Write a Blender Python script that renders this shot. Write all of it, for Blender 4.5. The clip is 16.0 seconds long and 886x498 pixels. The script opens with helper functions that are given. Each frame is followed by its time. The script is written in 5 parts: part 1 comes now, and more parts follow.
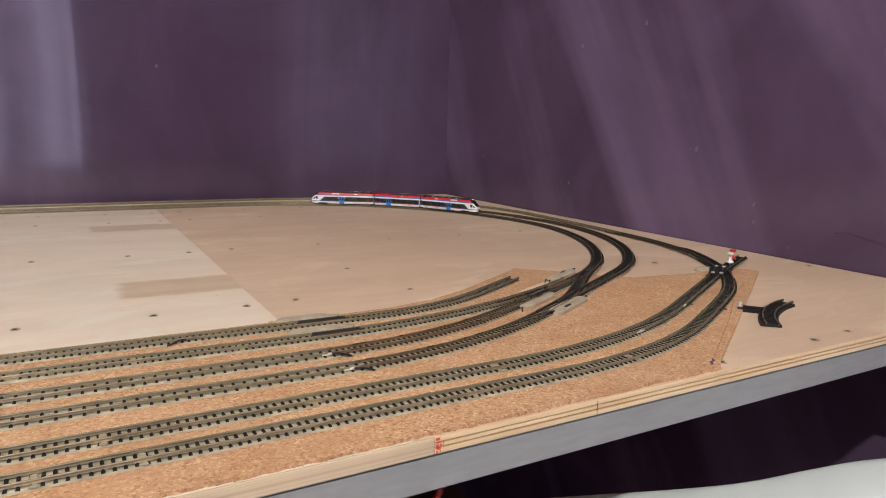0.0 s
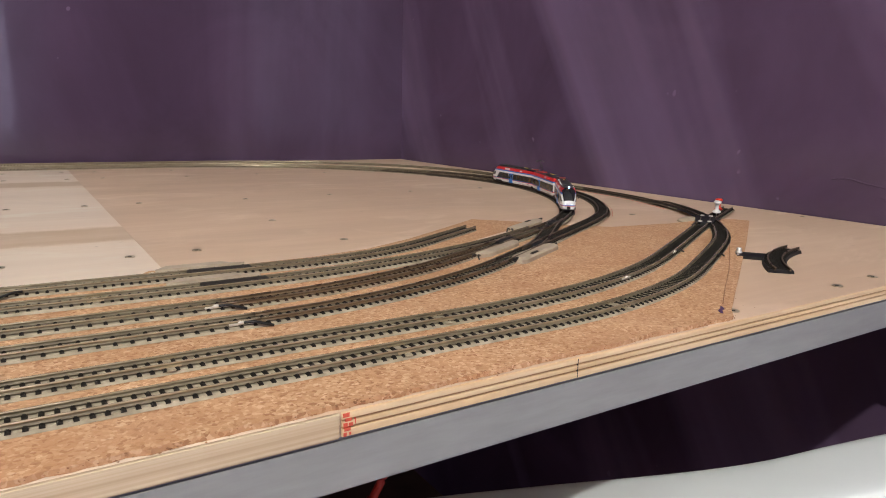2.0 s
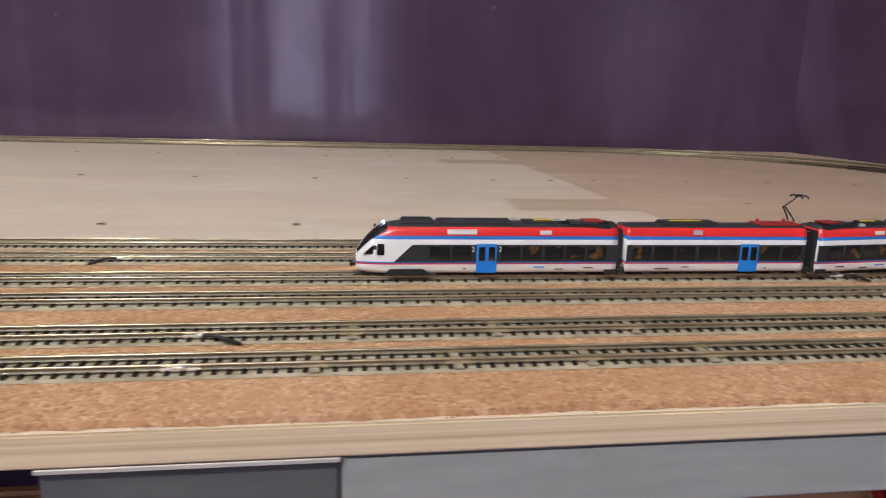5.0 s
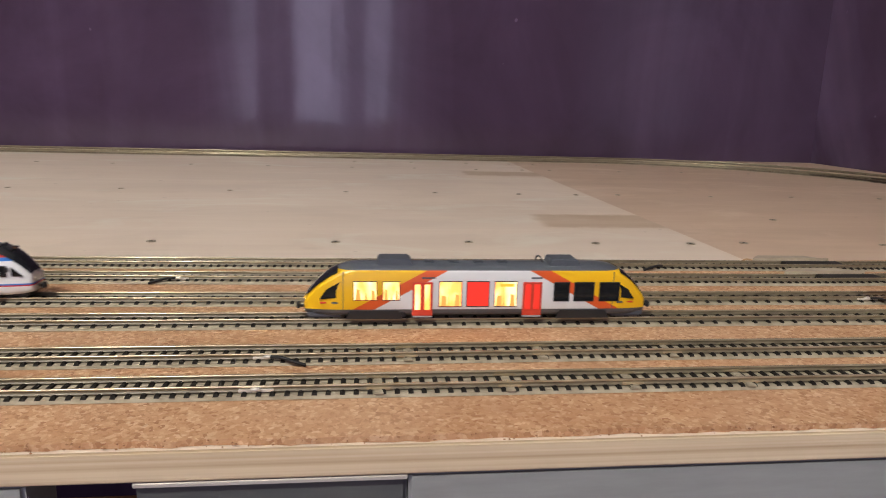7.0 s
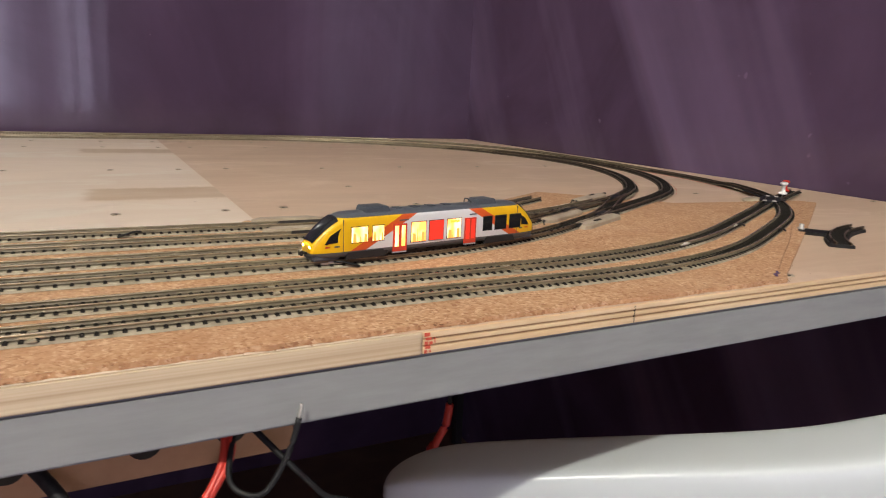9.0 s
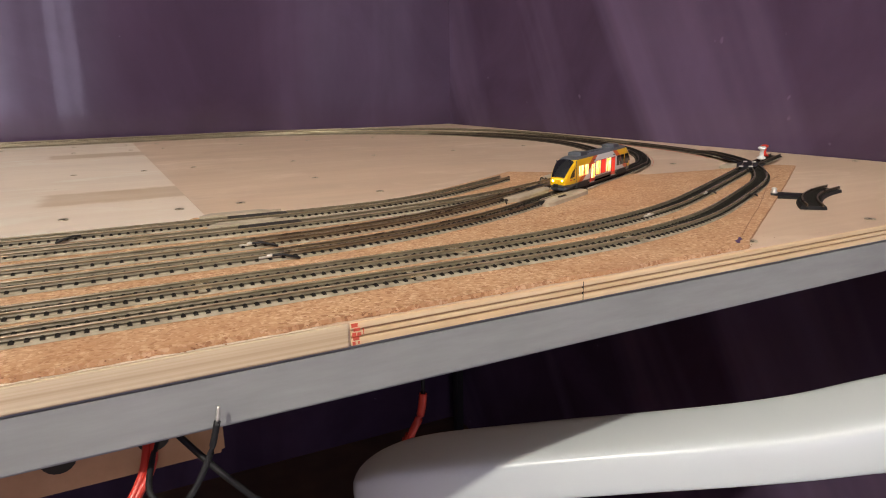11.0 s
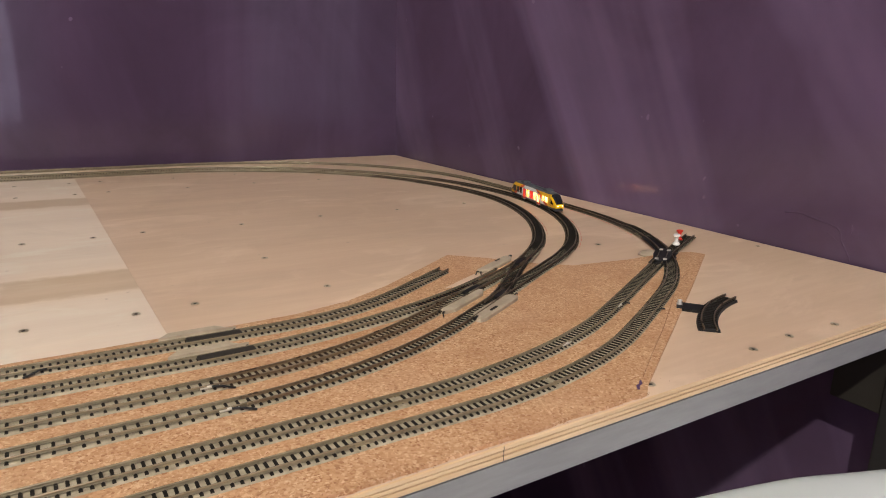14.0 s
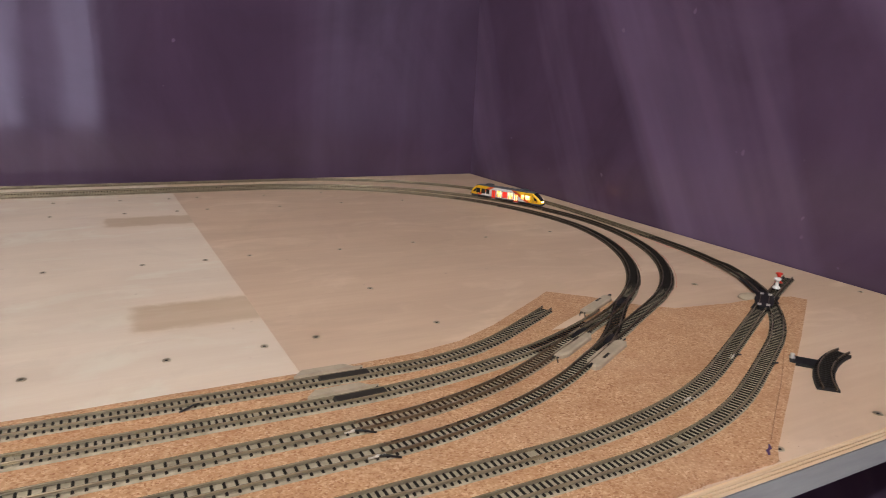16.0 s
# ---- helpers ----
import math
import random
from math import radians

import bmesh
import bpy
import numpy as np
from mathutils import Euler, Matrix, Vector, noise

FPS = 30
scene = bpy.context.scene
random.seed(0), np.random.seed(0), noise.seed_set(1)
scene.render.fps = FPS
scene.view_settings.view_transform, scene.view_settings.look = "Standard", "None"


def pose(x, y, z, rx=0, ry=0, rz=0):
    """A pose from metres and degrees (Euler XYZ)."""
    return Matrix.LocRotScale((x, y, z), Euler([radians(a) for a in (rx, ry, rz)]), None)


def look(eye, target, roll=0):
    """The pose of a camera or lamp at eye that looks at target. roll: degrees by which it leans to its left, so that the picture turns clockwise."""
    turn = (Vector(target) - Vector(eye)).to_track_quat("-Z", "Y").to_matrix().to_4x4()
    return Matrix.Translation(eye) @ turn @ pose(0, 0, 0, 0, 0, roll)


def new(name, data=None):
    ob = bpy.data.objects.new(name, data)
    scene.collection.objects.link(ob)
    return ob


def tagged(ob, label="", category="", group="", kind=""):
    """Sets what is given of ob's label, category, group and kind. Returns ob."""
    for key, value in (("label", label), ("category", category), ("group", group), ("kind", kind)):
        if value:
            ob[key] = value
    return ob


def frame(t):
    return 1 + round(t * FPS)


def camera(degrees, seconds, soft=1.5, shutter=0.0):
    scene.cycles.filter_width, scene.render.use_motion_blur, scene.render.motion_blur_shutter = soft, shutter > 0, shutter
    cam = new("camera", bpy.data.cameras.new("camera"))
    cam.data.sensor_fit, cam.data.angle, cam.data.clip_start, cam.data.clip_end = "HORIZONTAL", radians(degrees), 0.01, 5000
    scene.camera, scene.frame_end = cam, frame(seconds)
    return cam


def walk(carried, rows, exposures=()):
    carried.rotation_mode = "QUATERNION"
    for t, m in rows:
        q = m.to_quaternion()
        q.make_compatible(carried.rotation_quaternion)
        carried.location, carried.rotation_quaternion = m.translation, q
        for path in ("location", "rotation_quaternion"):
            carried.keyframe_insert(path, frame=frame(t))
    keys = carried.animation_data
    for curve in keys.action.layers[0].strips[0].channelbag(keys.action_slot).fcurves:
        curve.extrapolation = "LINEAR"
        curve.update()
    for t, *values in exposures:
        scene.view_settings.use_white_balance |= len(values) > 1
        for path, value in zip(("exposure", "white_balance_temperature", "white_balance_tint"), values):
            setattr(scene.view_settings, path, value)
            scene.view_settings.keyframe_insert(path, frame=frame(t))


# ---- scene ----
cam = camera(66.9, 16.0, 1.0, 0.22)
PATH = [
    (0, (-0.149, -0.293, 0.162), (0.826, 1.418, -0.188), 1.4),
    (0.5, (-0.138, -0.286, 0.149), (0.847, 1.422, -0.183), 1.2),
    (1, (-0.12, -0.255, 0.135), (0.902, 1.43, -0.203), 1.5),
    (1.5, (-0.094, -0.224, 0.111), (0.942, 1.445, -0.266), 1.3),
    (2, (-0.076, -0.207, 0.105), (0.986, 1.442, -0.287), 1.4),
    (2.5, (-0.073, -0.199, 0.101), (0.965, 1.468, -0.276), 1.2),
    (3, (-0.086, -0.191, 0.096), (0.864, 1.53, -0.278), 1.0),
    (3.5, (-0.111, -0.184, 0.095), (0.718, 1.595, -0.29), 1.4),
    (4, (-0.137, -0.179, 0.094), (0.537, 1.666, -0.301), 1.7),
    (4.5, (-0.198, -0.178, 0.09), (0.268, 1.733, -0.334), 2.1),
    (5, (-0.250, -0.177, 0.09), (0.020, 1.764, -0.343), 1.6),
    (5.2, (-0.263, -0.174, 0.091), (-0.056, 1.772, -0.353), 1.3),
    (7.3, (-0.266, -0.193, 0.103), (-0.031, 1.757, -0.313), 1.8),
    (7.5, (-0.246, -0.195, 0.103), (0.090, 1.741, -0.311), 2.1),
    (8, (-0.194, -0.205, 0.1), (0.362, 1.681, -0.311), 2.0),
    (8.5, (-0.137, -0.215, 0.092), (0.656, 1.585, -0.328), 2.6),
    (9, (-0.1, -0.235, 0.094), (0.812, 1.503, -0.347), 2.5),
    (9.2, (-0.092, -0.238, 0.092), (0.852, 1.476, -0.372), 2.9),
    (11.3, (-0.052, -0.236, 0.088), (0.855, 1.481, -0.391), -1.7),
    (11.5, (-0.037, -0.23, 0.085), (0.922, 1.446, -0.44), -0.8),
    (12, (-0.034, -0.233, 0.094), (0.983, 1.396, -0.465), 0.3),
    (12.5, (-0.041, -0.241, 0.114), (0.976, 1.38, -0.468), 0.5),
    (13, (-0.049, -0.257, 0.142), (0.997, 1.358, -0.404), 0.9),
    (13.5, (-0.065, -0.261, 0.172), (1.003, 1.354, -0.327), 1.9),
    (14, (-0.077, -0.258, 0.196), (0.963, 1.374, -0.31), 1.6),
    (14.5, (-0.088, -0.244, 0.216), (0.954, 1.383, -0.299), 1.2),
    (15, (-0.099, -0.239, 0.227), (0.936, 1.392, -0.291), 1.6),
    (15.5, (-0.114, -0.235, 0.23), (0.891, 1.416, -0.282), 2.7),
    (16, (-0.132, -0.234, 0.231), (0.784, 1.472, -0.268), 2.6),
]
walk(cam, [(t, look(eye, at, roll)) for t, eye, at, roll in PATH],
     [(0.0, 0.0, 6450, 8), (4.0, 0.02, 6450, 8), (5.0, -0.30, 6200, 8), (7.6, -0.42, 6500, 9), (8.55, -0.38, 6550, 9), (9.0, -0.08, 6650, 6), (9.2, 0.0, 6650, 6), (11.3, -0.05, 6800, 8),
      (13.5, -0.08, 6800, 8), (14.6, -0.09, 6600, 8), (15.6, -0.20, 6450, 10), (16.0, -0.22, 6450, 10)])

# ---------------------------------------------------------------- light
world = bpy.data.worlds.new("world")
scene.world = world
world.use_nodes = True
world.node_tree.nodes["Background"].inputs[0].default_value = (0.55, 0.5, 0.6, 1)
world.node_tree.nodes["Background"].inputs[1].default_value = 0.02
scene.view_settings.exposure = 0.0


def bulb(name, place, watts, colour, radius):
    data = bpy.data.lights.new(name, "POINT")
    data.energy, data.color, data.shadow_soft_size = watts, colour, radius
    ob = new(name, data)
    ob.location = place
    return ob


bulb("ceiling_lamp", (-1.15, -1.3, 1.8), 205, (1.0, 0.965, 0.885), 0.035)
# light from the next room falls in through a door and the narrow panes on both sides of it
for dx, wide, watts in ((0.03, 0.29, 10.0), (-0.53, 0.10, 4.0), (0.53, 0.18, 6.0)):
    pane = bpy.data.lights.new("doorway_light", "AREA")
    pane.shape, pane.size, pane.size_y = "RECTANGLE", wide, 1.9
    pane.energy, pane.color = watts, (0.76, 0.70, 1.0)
    new("doorway_light", pane).matrix_basis = look((-0.80 + dx, -2.97, 0.25), (-0.80 + dx, 0, 0.25))


# ---------------------------------------------------------------- materials
def plain(name, colour, rough=0.5, metal=0.0, emit=None, power=0.0, coat=0.0):
    m = bpy.data.materials.new(name)
    m.use_nodes = True
    b = m.node_tree.nodes["Principled BSDF"]
    b.inputs["Base Color"].default_value = (*colour, 1)
    b.inputs["Roughness"].default_value = rough
    b.inputs["Metallic"].default_value = metal
    b.inputs["Coat Weight"].default_value = coat
    if emit:
        b.inputs["Emission Color"].default_value = (*emit, 1)
        b.inputs["Emission Strength"].default_value = power
    return m


class Nodes:
    """Short hands for building a node material."""

    def __init__(self, name, rough=0.5, metal=0.0):
        self.m = bpy.data.materials.new(name)
        self.m.use_nodes = True
        self.t = self.m.node_tree
        self.b = self.t.nodes["Principled BSDF"]
        self.b.inputs["Roughness"].default_value = rough
        self.b.inputs["Metallic"].default_value = metal
        self.co = self.t.nodes.new("ShaderNodeTexCoord").outputs["Object"]

    def put(self, node, key, value):
        if isinstance(value, (int, float, tuple)):
            node.inputs[key].default_value = value
        else:
            self.t.links.new(value, node.inputs[key])

    def scaled(self, sx, sy, sz, rot=(0, 0, 0), co=None):
        n = self.t.nodes.new("ShaderNodeMapping")
        self.t.links.new(co or self.co, n.inputs[0])
        n.inputs["Scale"].default_value = (sx, sy, sz)
        n.inputs["Rotation"].default_value = rot
        return n.outputs[0]

    def noise(self, co, scale, detail=4.0, rough=0.6, warp=0.0):
        n = self.t.nodes.new("ShaderNodeTexNoise")
        self.t.links.new(co, n.inputs["Vector"])
        n.inputs["Scale"].default_value = scale
        n.inputs["Detail"].default_value = detail
        n.inputs["Roughness"].default_value = rough
        n.inputs["Distortion"].default_value = warp
        return n.outputs["Fac"]

    def cells(self, co, scale):
        n = self.t.nodes.new("ShaderNodeTexVoronoi")
        self.t.links.new(co, n.inputs["Vector"])
        n.inputs["Scale"].default_value = scale
        return n.outputs["Color"], n.outputs["Distance"]

    def ramp(self, fac, stops, mode="LINEAR"):
        n = self.t.nodes.new("ShaderNodeValToRGB")
        n.color_ramp.interpolation = mode
        e = n.color_ramp.elements
        e[0].position, e[0].color = stops[0][0], (*stops[0][1], 1)
        e[1].position, e[1].color = stops[1][0], (*stops[1][1], 1)
        for p, c in stops[2:]:
            x = e.new(p)
            x.color = (*c, 1)
        self.put(n, 0, fac)
        return n.outputs[0]

    def mix(self, fac, a, b, how="MIX"):
        n = self.t.nodes.new("ShaderNodeMix")
        n.data_type, n.blend_type = "RGBA", how
        for key, v in ((0, fac), (6, a), (7, b)):
            if isinstance(v, tuple):
                v = (*v, 1) if len(v) == 3 else v
            self.put(n, key, v)
        return n.outputs[2]

    def math(self, op, a, b=0.0):
        n = self.t.nodes.new("ShaderNodeMath")
        n.operation = op
        self.put(n, 0, a)
        self.put(n, 1, b)
        return n.outputs[0]

    def axes(self, co=None):
        n = self.t.nodes.new("ShaderNodeSeparateXYZ")
        self.t.links.new(co or self.co, n.inputs[0])
        return n.outputs[0], n.outputs[1], n.outputs[2]

    def between(self, v, lo, hi, soft):
        """1 inside lo..hi, falling off over soft."""
        n = self.t.nodes.new("ShaderNodeMapRange")
        n.interpolation_type = "SMOOTHSTEP"
        self.put(n, 0, v)
        n.inputs[1].default_value, n.inputs[2].default_value = lo - soft, lo + soft
        k = self.t.nodes.new("ShaderNodeMapRange")
        k.interpolation_type = "SMOOTHSTEP"
        self.put(k, 0, v)
        k.inputs[1].default_value, k.inputs[2].default_value = hi - soft, hi + soft
        k.inputs[3].default_value, k.inputs[4].default_value = 1.0, 0.0
        return self.math("MULTIPLY", n.outputs[0], k.outputs[0])

    def bump(self, height, strength, distance):
        n = self.t.nodes.new("ShaderNodeBump")
        n.inputs["Strength"].default_value = strength
        n.inputs["Distance"].default_value = distance
        self.put(n, "Height", height)
        self.t.links.new(n.outputs[0], self.b.inputs["Normal"])

    def colour(self, c):
        self.put(self.b, "Base Color", c)
        return self.m

    def rough(self, r):
        self.put(self.b, "Roughness", r)


def plywood(name, light, dark, stains=False):
    k = Nodes(name, 0.55)
    grain = k.noise(k.scaled(1.2, 16, 3), 6, 6, 0.65, 0.4)
    big = k.noise(k.scaled(1, 2.2, 1), 2.3, 3, 0.5, 0.6)
    fine = k.noise(k.scaled(30, 320, 30), 1.0, 3, 0.6)
    c = k.ramp(k.math("ADD", k.math("MULTIPLY", grain, 0.45), k.math("MULTIPLY", big, 0.55)), [(0.3, dark), (0.66, light)])
    c = k.mix(k.math("MULTIPLY", fine, 0.16), c, tuple(v * 0.6 for v in dark))
    flecks = k.ramp(k.noise(k.scaled(14, 30, 14), 1.0, 2, 0.5), [(0.70, (0, 0, 0)), (0.76, (1, 1, 1))])
    c = k.mix(k.math("MULTIPLY", flecks, 0.13), c, (0.25, 0.13, 0.07))
    band = k.ramp(k.noise(k.scaled(0.9, 5.0, 1, (0, 0, 0.06)), 2.6, 4, 0.55, 0.5), [(0.40, (0, 0, 0)), (0.62, (1, 1, 1))])
    c = k.mix(k.math("MULTIPLY", band, 0.30), c, tuple(v * 0.80 for v in dark))
    pale = k.ramp(k.noise(k.scaled(1, 1.9, 1), 6.5, 5, 0.6, 0.9), [(0.54, (0, 0, 0)), (0.68, (1, 1, 1))])
    c = k.mix(k.math("MULTIPLY", pale, 0.34), c, tuple(min(0.86, v * 1.16 + 0.03) for v in light))
    dirt = k.ramp(k.noise(k.scaled(1, 1, 1), 85, 2, 0.5), [(0.72, (0, 0, 0)), (0.78, (1, 1, 1))])
    c = k.mix(k.math("MULTIPLY", dirt, 0.28), c, (0.20, 0.12, 0.08))
    blotch = k.ramp(k.noise(k.scaled(1, 1.4, 1), 4.6, 5, 0.62, 1.6), [(0.53, (0, 0, 0)), (0.61, (1, 1, 1))])
    c = k.mix(k.math("MULTIPLY", blotch, 0.16), c, tuple(v * 0.72 for v in dark))
    if stains:
        x, y, z = k.axes()
        wob = k.math("MULTIPLY", k.math("SUBTRACT", k.noise(k.scaled(1, 1, 1), 38, 3, 0.6), 0.5), 0.02)
        xs, ys = k.math("ADD", x, wob), k.math("ADD", y, wob)
        one = k.math("MULTIPLY", k.between(xs, -0.108, 0.3, 0.007), k.between(ys, 0.376, 0.448, 0.006))
        two = k.math("MULTIPLY", k.between(xs, -0.118, 0.3, 0.004), k.between(ys, 0.815, 0.875, 0.006))
        both = k.math("MAXIMUM", one, two)
        tone = k.math("ADD", k.math("MULTIPLY", k.noise(k.scaled(3, 16, 3), 3.0, 3, 0.6), 0.55), 0.32)
        c = k.mix(k.math("MULTIPLY", both, tone), c, (0.46, 0.305, 0.165))
    k.bump(k.math("ADD", grain, k.math("MULTIPLY", fine, 0.6)), 0.12, 0.0008)
    k.rough(k.math("ADD", k.math("MULTIPLY", pale, -0.10), 0.47))
    return k.colour(c)


def corkboard():
    k = Nodes("cork", 0.85)
    wob = k.t.nodes.new("ShaderNodeTexNoise")
    k.t.links.new(k.co, wob.inputs["Vector"])
    wob.inputs["Scale"].default_value = 500
    mixv = k.t.nodes.new("ShaderNodeVectorMath")
    mixv.operation = "MULTIPLY_ADD"
    k.t.links.new(wob.outputs["Color"], mixv.inputs[0])
    mixv.inputs[1].default_value = (0.0016, 0.0016, 0.0016)
    k.t.links.new(k.co, mixv.inputs[2])
    cells, dist = k.cells(mixv.outputs[0], 700)
    g = k.t.nodes.new("ShaderNodeSeparateColor")
    k.t.links.new(cells, g.inputs[0])
    c = k.ramp(g.outputs[0], [(0.0, (0.33, 0.155, 0.07)), (0.22, (0.48, 0.265, 0.135)), (0.7, (0.55, 0.325, 0.178)), (1.0, (0.68, 0.46, 0.29))])
    patch = k.noise(k.scaled(1, 1, 1), 26, 5, 0.65)
    c = k.mix(k.math("MULTIPLY", k.ramp(patch, [(0.42, (0, 0, 0)), (0.7, (1, 1, 1))]), 0.5), c, (0.40, 0.205, 0.10))
    blot = k.noise(k.scaled(1, 1.6, 1), 11, 4, 0.7, 0.6)
    c = k.mix(k.math("MULTIPLY", k.ramp(blot, [(0.52, (0, 0, 0)), (0.68, (1, 1, 1))]), 0.5), c, (0.39, 0.185, 0.085))
    pale = k.noise(k.scaled(1, 1, 1), 9, 3, 0.6)
    c = k.mix(k.math("MULTIPLY", k.ramp(pale, [(0.5, (0, 0, 0)), (0.75, (1, 1, 1))]), 0.3), c, (0.60, 0.40, 0.26))
    specks = k.ramp(k.noise(k.scaled(1, 1, 1), 330, 1, 0.4), [(0.70, (0, 0, 0)), (0.76, (1, 1, 1))])
    c = k.mix(k.math("MULTIPLY", specks, 0.5), c, (0.72, 0.53, 0.36))
    k.bump(k.math("ADD", g.outputs[1], k.noise(k.scaled(1, 1, 1), 1100, 2)), 0.55, 0.0005)
    return k.colour(c)


def pine():
    k = Nodes("pine_strip", 0.5)
    lines = k.noise(k.scaled(1.1, 200, 520), 1.0, 3, 0.55, 0.3)
    wide = k.noise(k.scaled(2.5, 60, 90), 1.0, 2, 0.5)
    c = k.ramp(k.math("ADD", k.math("MULTIPLY", lines, 0.6), k.math("MULTIPLY", wide, 0.4)), [(0.36, (0.41, 0.275, 0.16)), (0.47, (0.55, 0.42, 0.275)), (0.62, (0.66, 0.545, 0.385))])
    k.bump(lines, 0.15, 0.0004)
    return k.colour(c)


def ply_veneer(name, light, dark):
    k = Nodes(name, 0.6)
    lines = k.noise(k.scaled(9, 60, 240), 1.0, 4, 0.6, 0.2)
    c = k.ramp(lines, [(0.3, dark), (0.65, light)])
    k.bump(lines, 0.3, 0.0004)
    return k.colour(c)


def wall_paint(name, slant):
    """Glossy purple paint with roller marks; slant tips the marks over and paints light and sheen in."""
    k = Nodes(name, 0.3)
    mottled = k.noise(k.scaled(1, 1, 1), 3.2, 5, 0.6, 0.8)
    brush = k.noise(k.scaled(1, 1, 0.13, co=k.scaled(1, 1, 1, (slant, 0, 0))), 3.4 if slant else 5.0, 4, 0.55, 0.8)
    # slanted paint: lighter base and bright streaks hold the right wall's light and sheen
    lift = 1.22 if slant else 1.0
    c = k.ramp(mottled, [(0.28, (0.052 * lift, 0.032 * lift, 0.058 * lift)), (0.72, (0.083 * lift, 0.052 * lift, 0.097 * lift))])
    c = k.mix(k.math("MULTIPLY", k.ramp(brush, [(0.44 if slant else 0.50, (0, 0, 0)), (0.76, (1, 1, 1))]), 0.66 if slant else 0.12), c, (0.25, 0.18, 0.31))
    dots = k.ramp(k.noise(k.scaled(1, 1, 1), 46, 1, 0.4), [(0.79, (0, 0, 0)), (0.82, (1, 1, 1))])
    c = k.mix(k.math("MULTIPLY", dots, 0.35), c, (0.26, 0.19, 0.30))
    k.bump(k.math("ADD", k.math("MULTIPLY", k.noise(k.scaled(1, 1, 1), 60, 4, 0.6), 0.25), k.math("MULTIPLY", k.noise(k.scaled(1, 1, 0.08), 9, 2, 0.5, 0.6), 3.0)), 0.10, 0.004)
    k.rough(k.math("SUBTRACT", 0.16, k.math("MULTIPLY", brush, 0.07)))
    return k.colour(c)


def grey_paint(name, base, rough=0.4):
    k = Nodes(name, rough)
    n = k.noise(k.scaled(3, 3, 20), 9, 4, 0.6)
    c = k.ramp(n, [(0.3, tuple(v * 0.88 for v in base)), (0.7, tuple(v * 1.06 for v in base))])
    k.bump(k.noise(k.scaled(1, 1, 1), 700, 2), 0.06, 0.0003)
    return k.colour(c)


def worn_metal(name, base, tarnish, rough=0.28):
    k = Nodes(name, rough, 0.62)
    n = k.noise(k.scaled(1, 1, 1), 55, 4, 0.6)
    k.rough(k.math("ADD", k.math("MULTIPLY", n, 0.25), rough - 0.1))
    return k.colour(k.ramp(n, [(0.35, tarnish), (0.65, base)]))


def mottled(name, dark, light, scale, rough=0.6, bump=0.15, depth=0.0004, shine=0.5):
    k = Nodes(name, rough)
    k.b.inputs["Specular IOR Level"].default_value = shine
    n = k.noise(k.scaled(1, 1, 1), scale, 5, 0.62)
    k.bump(n, bump, depth)
    return k.colour(k.ramp(n, [(0.3, dark), (0.7, light)]))


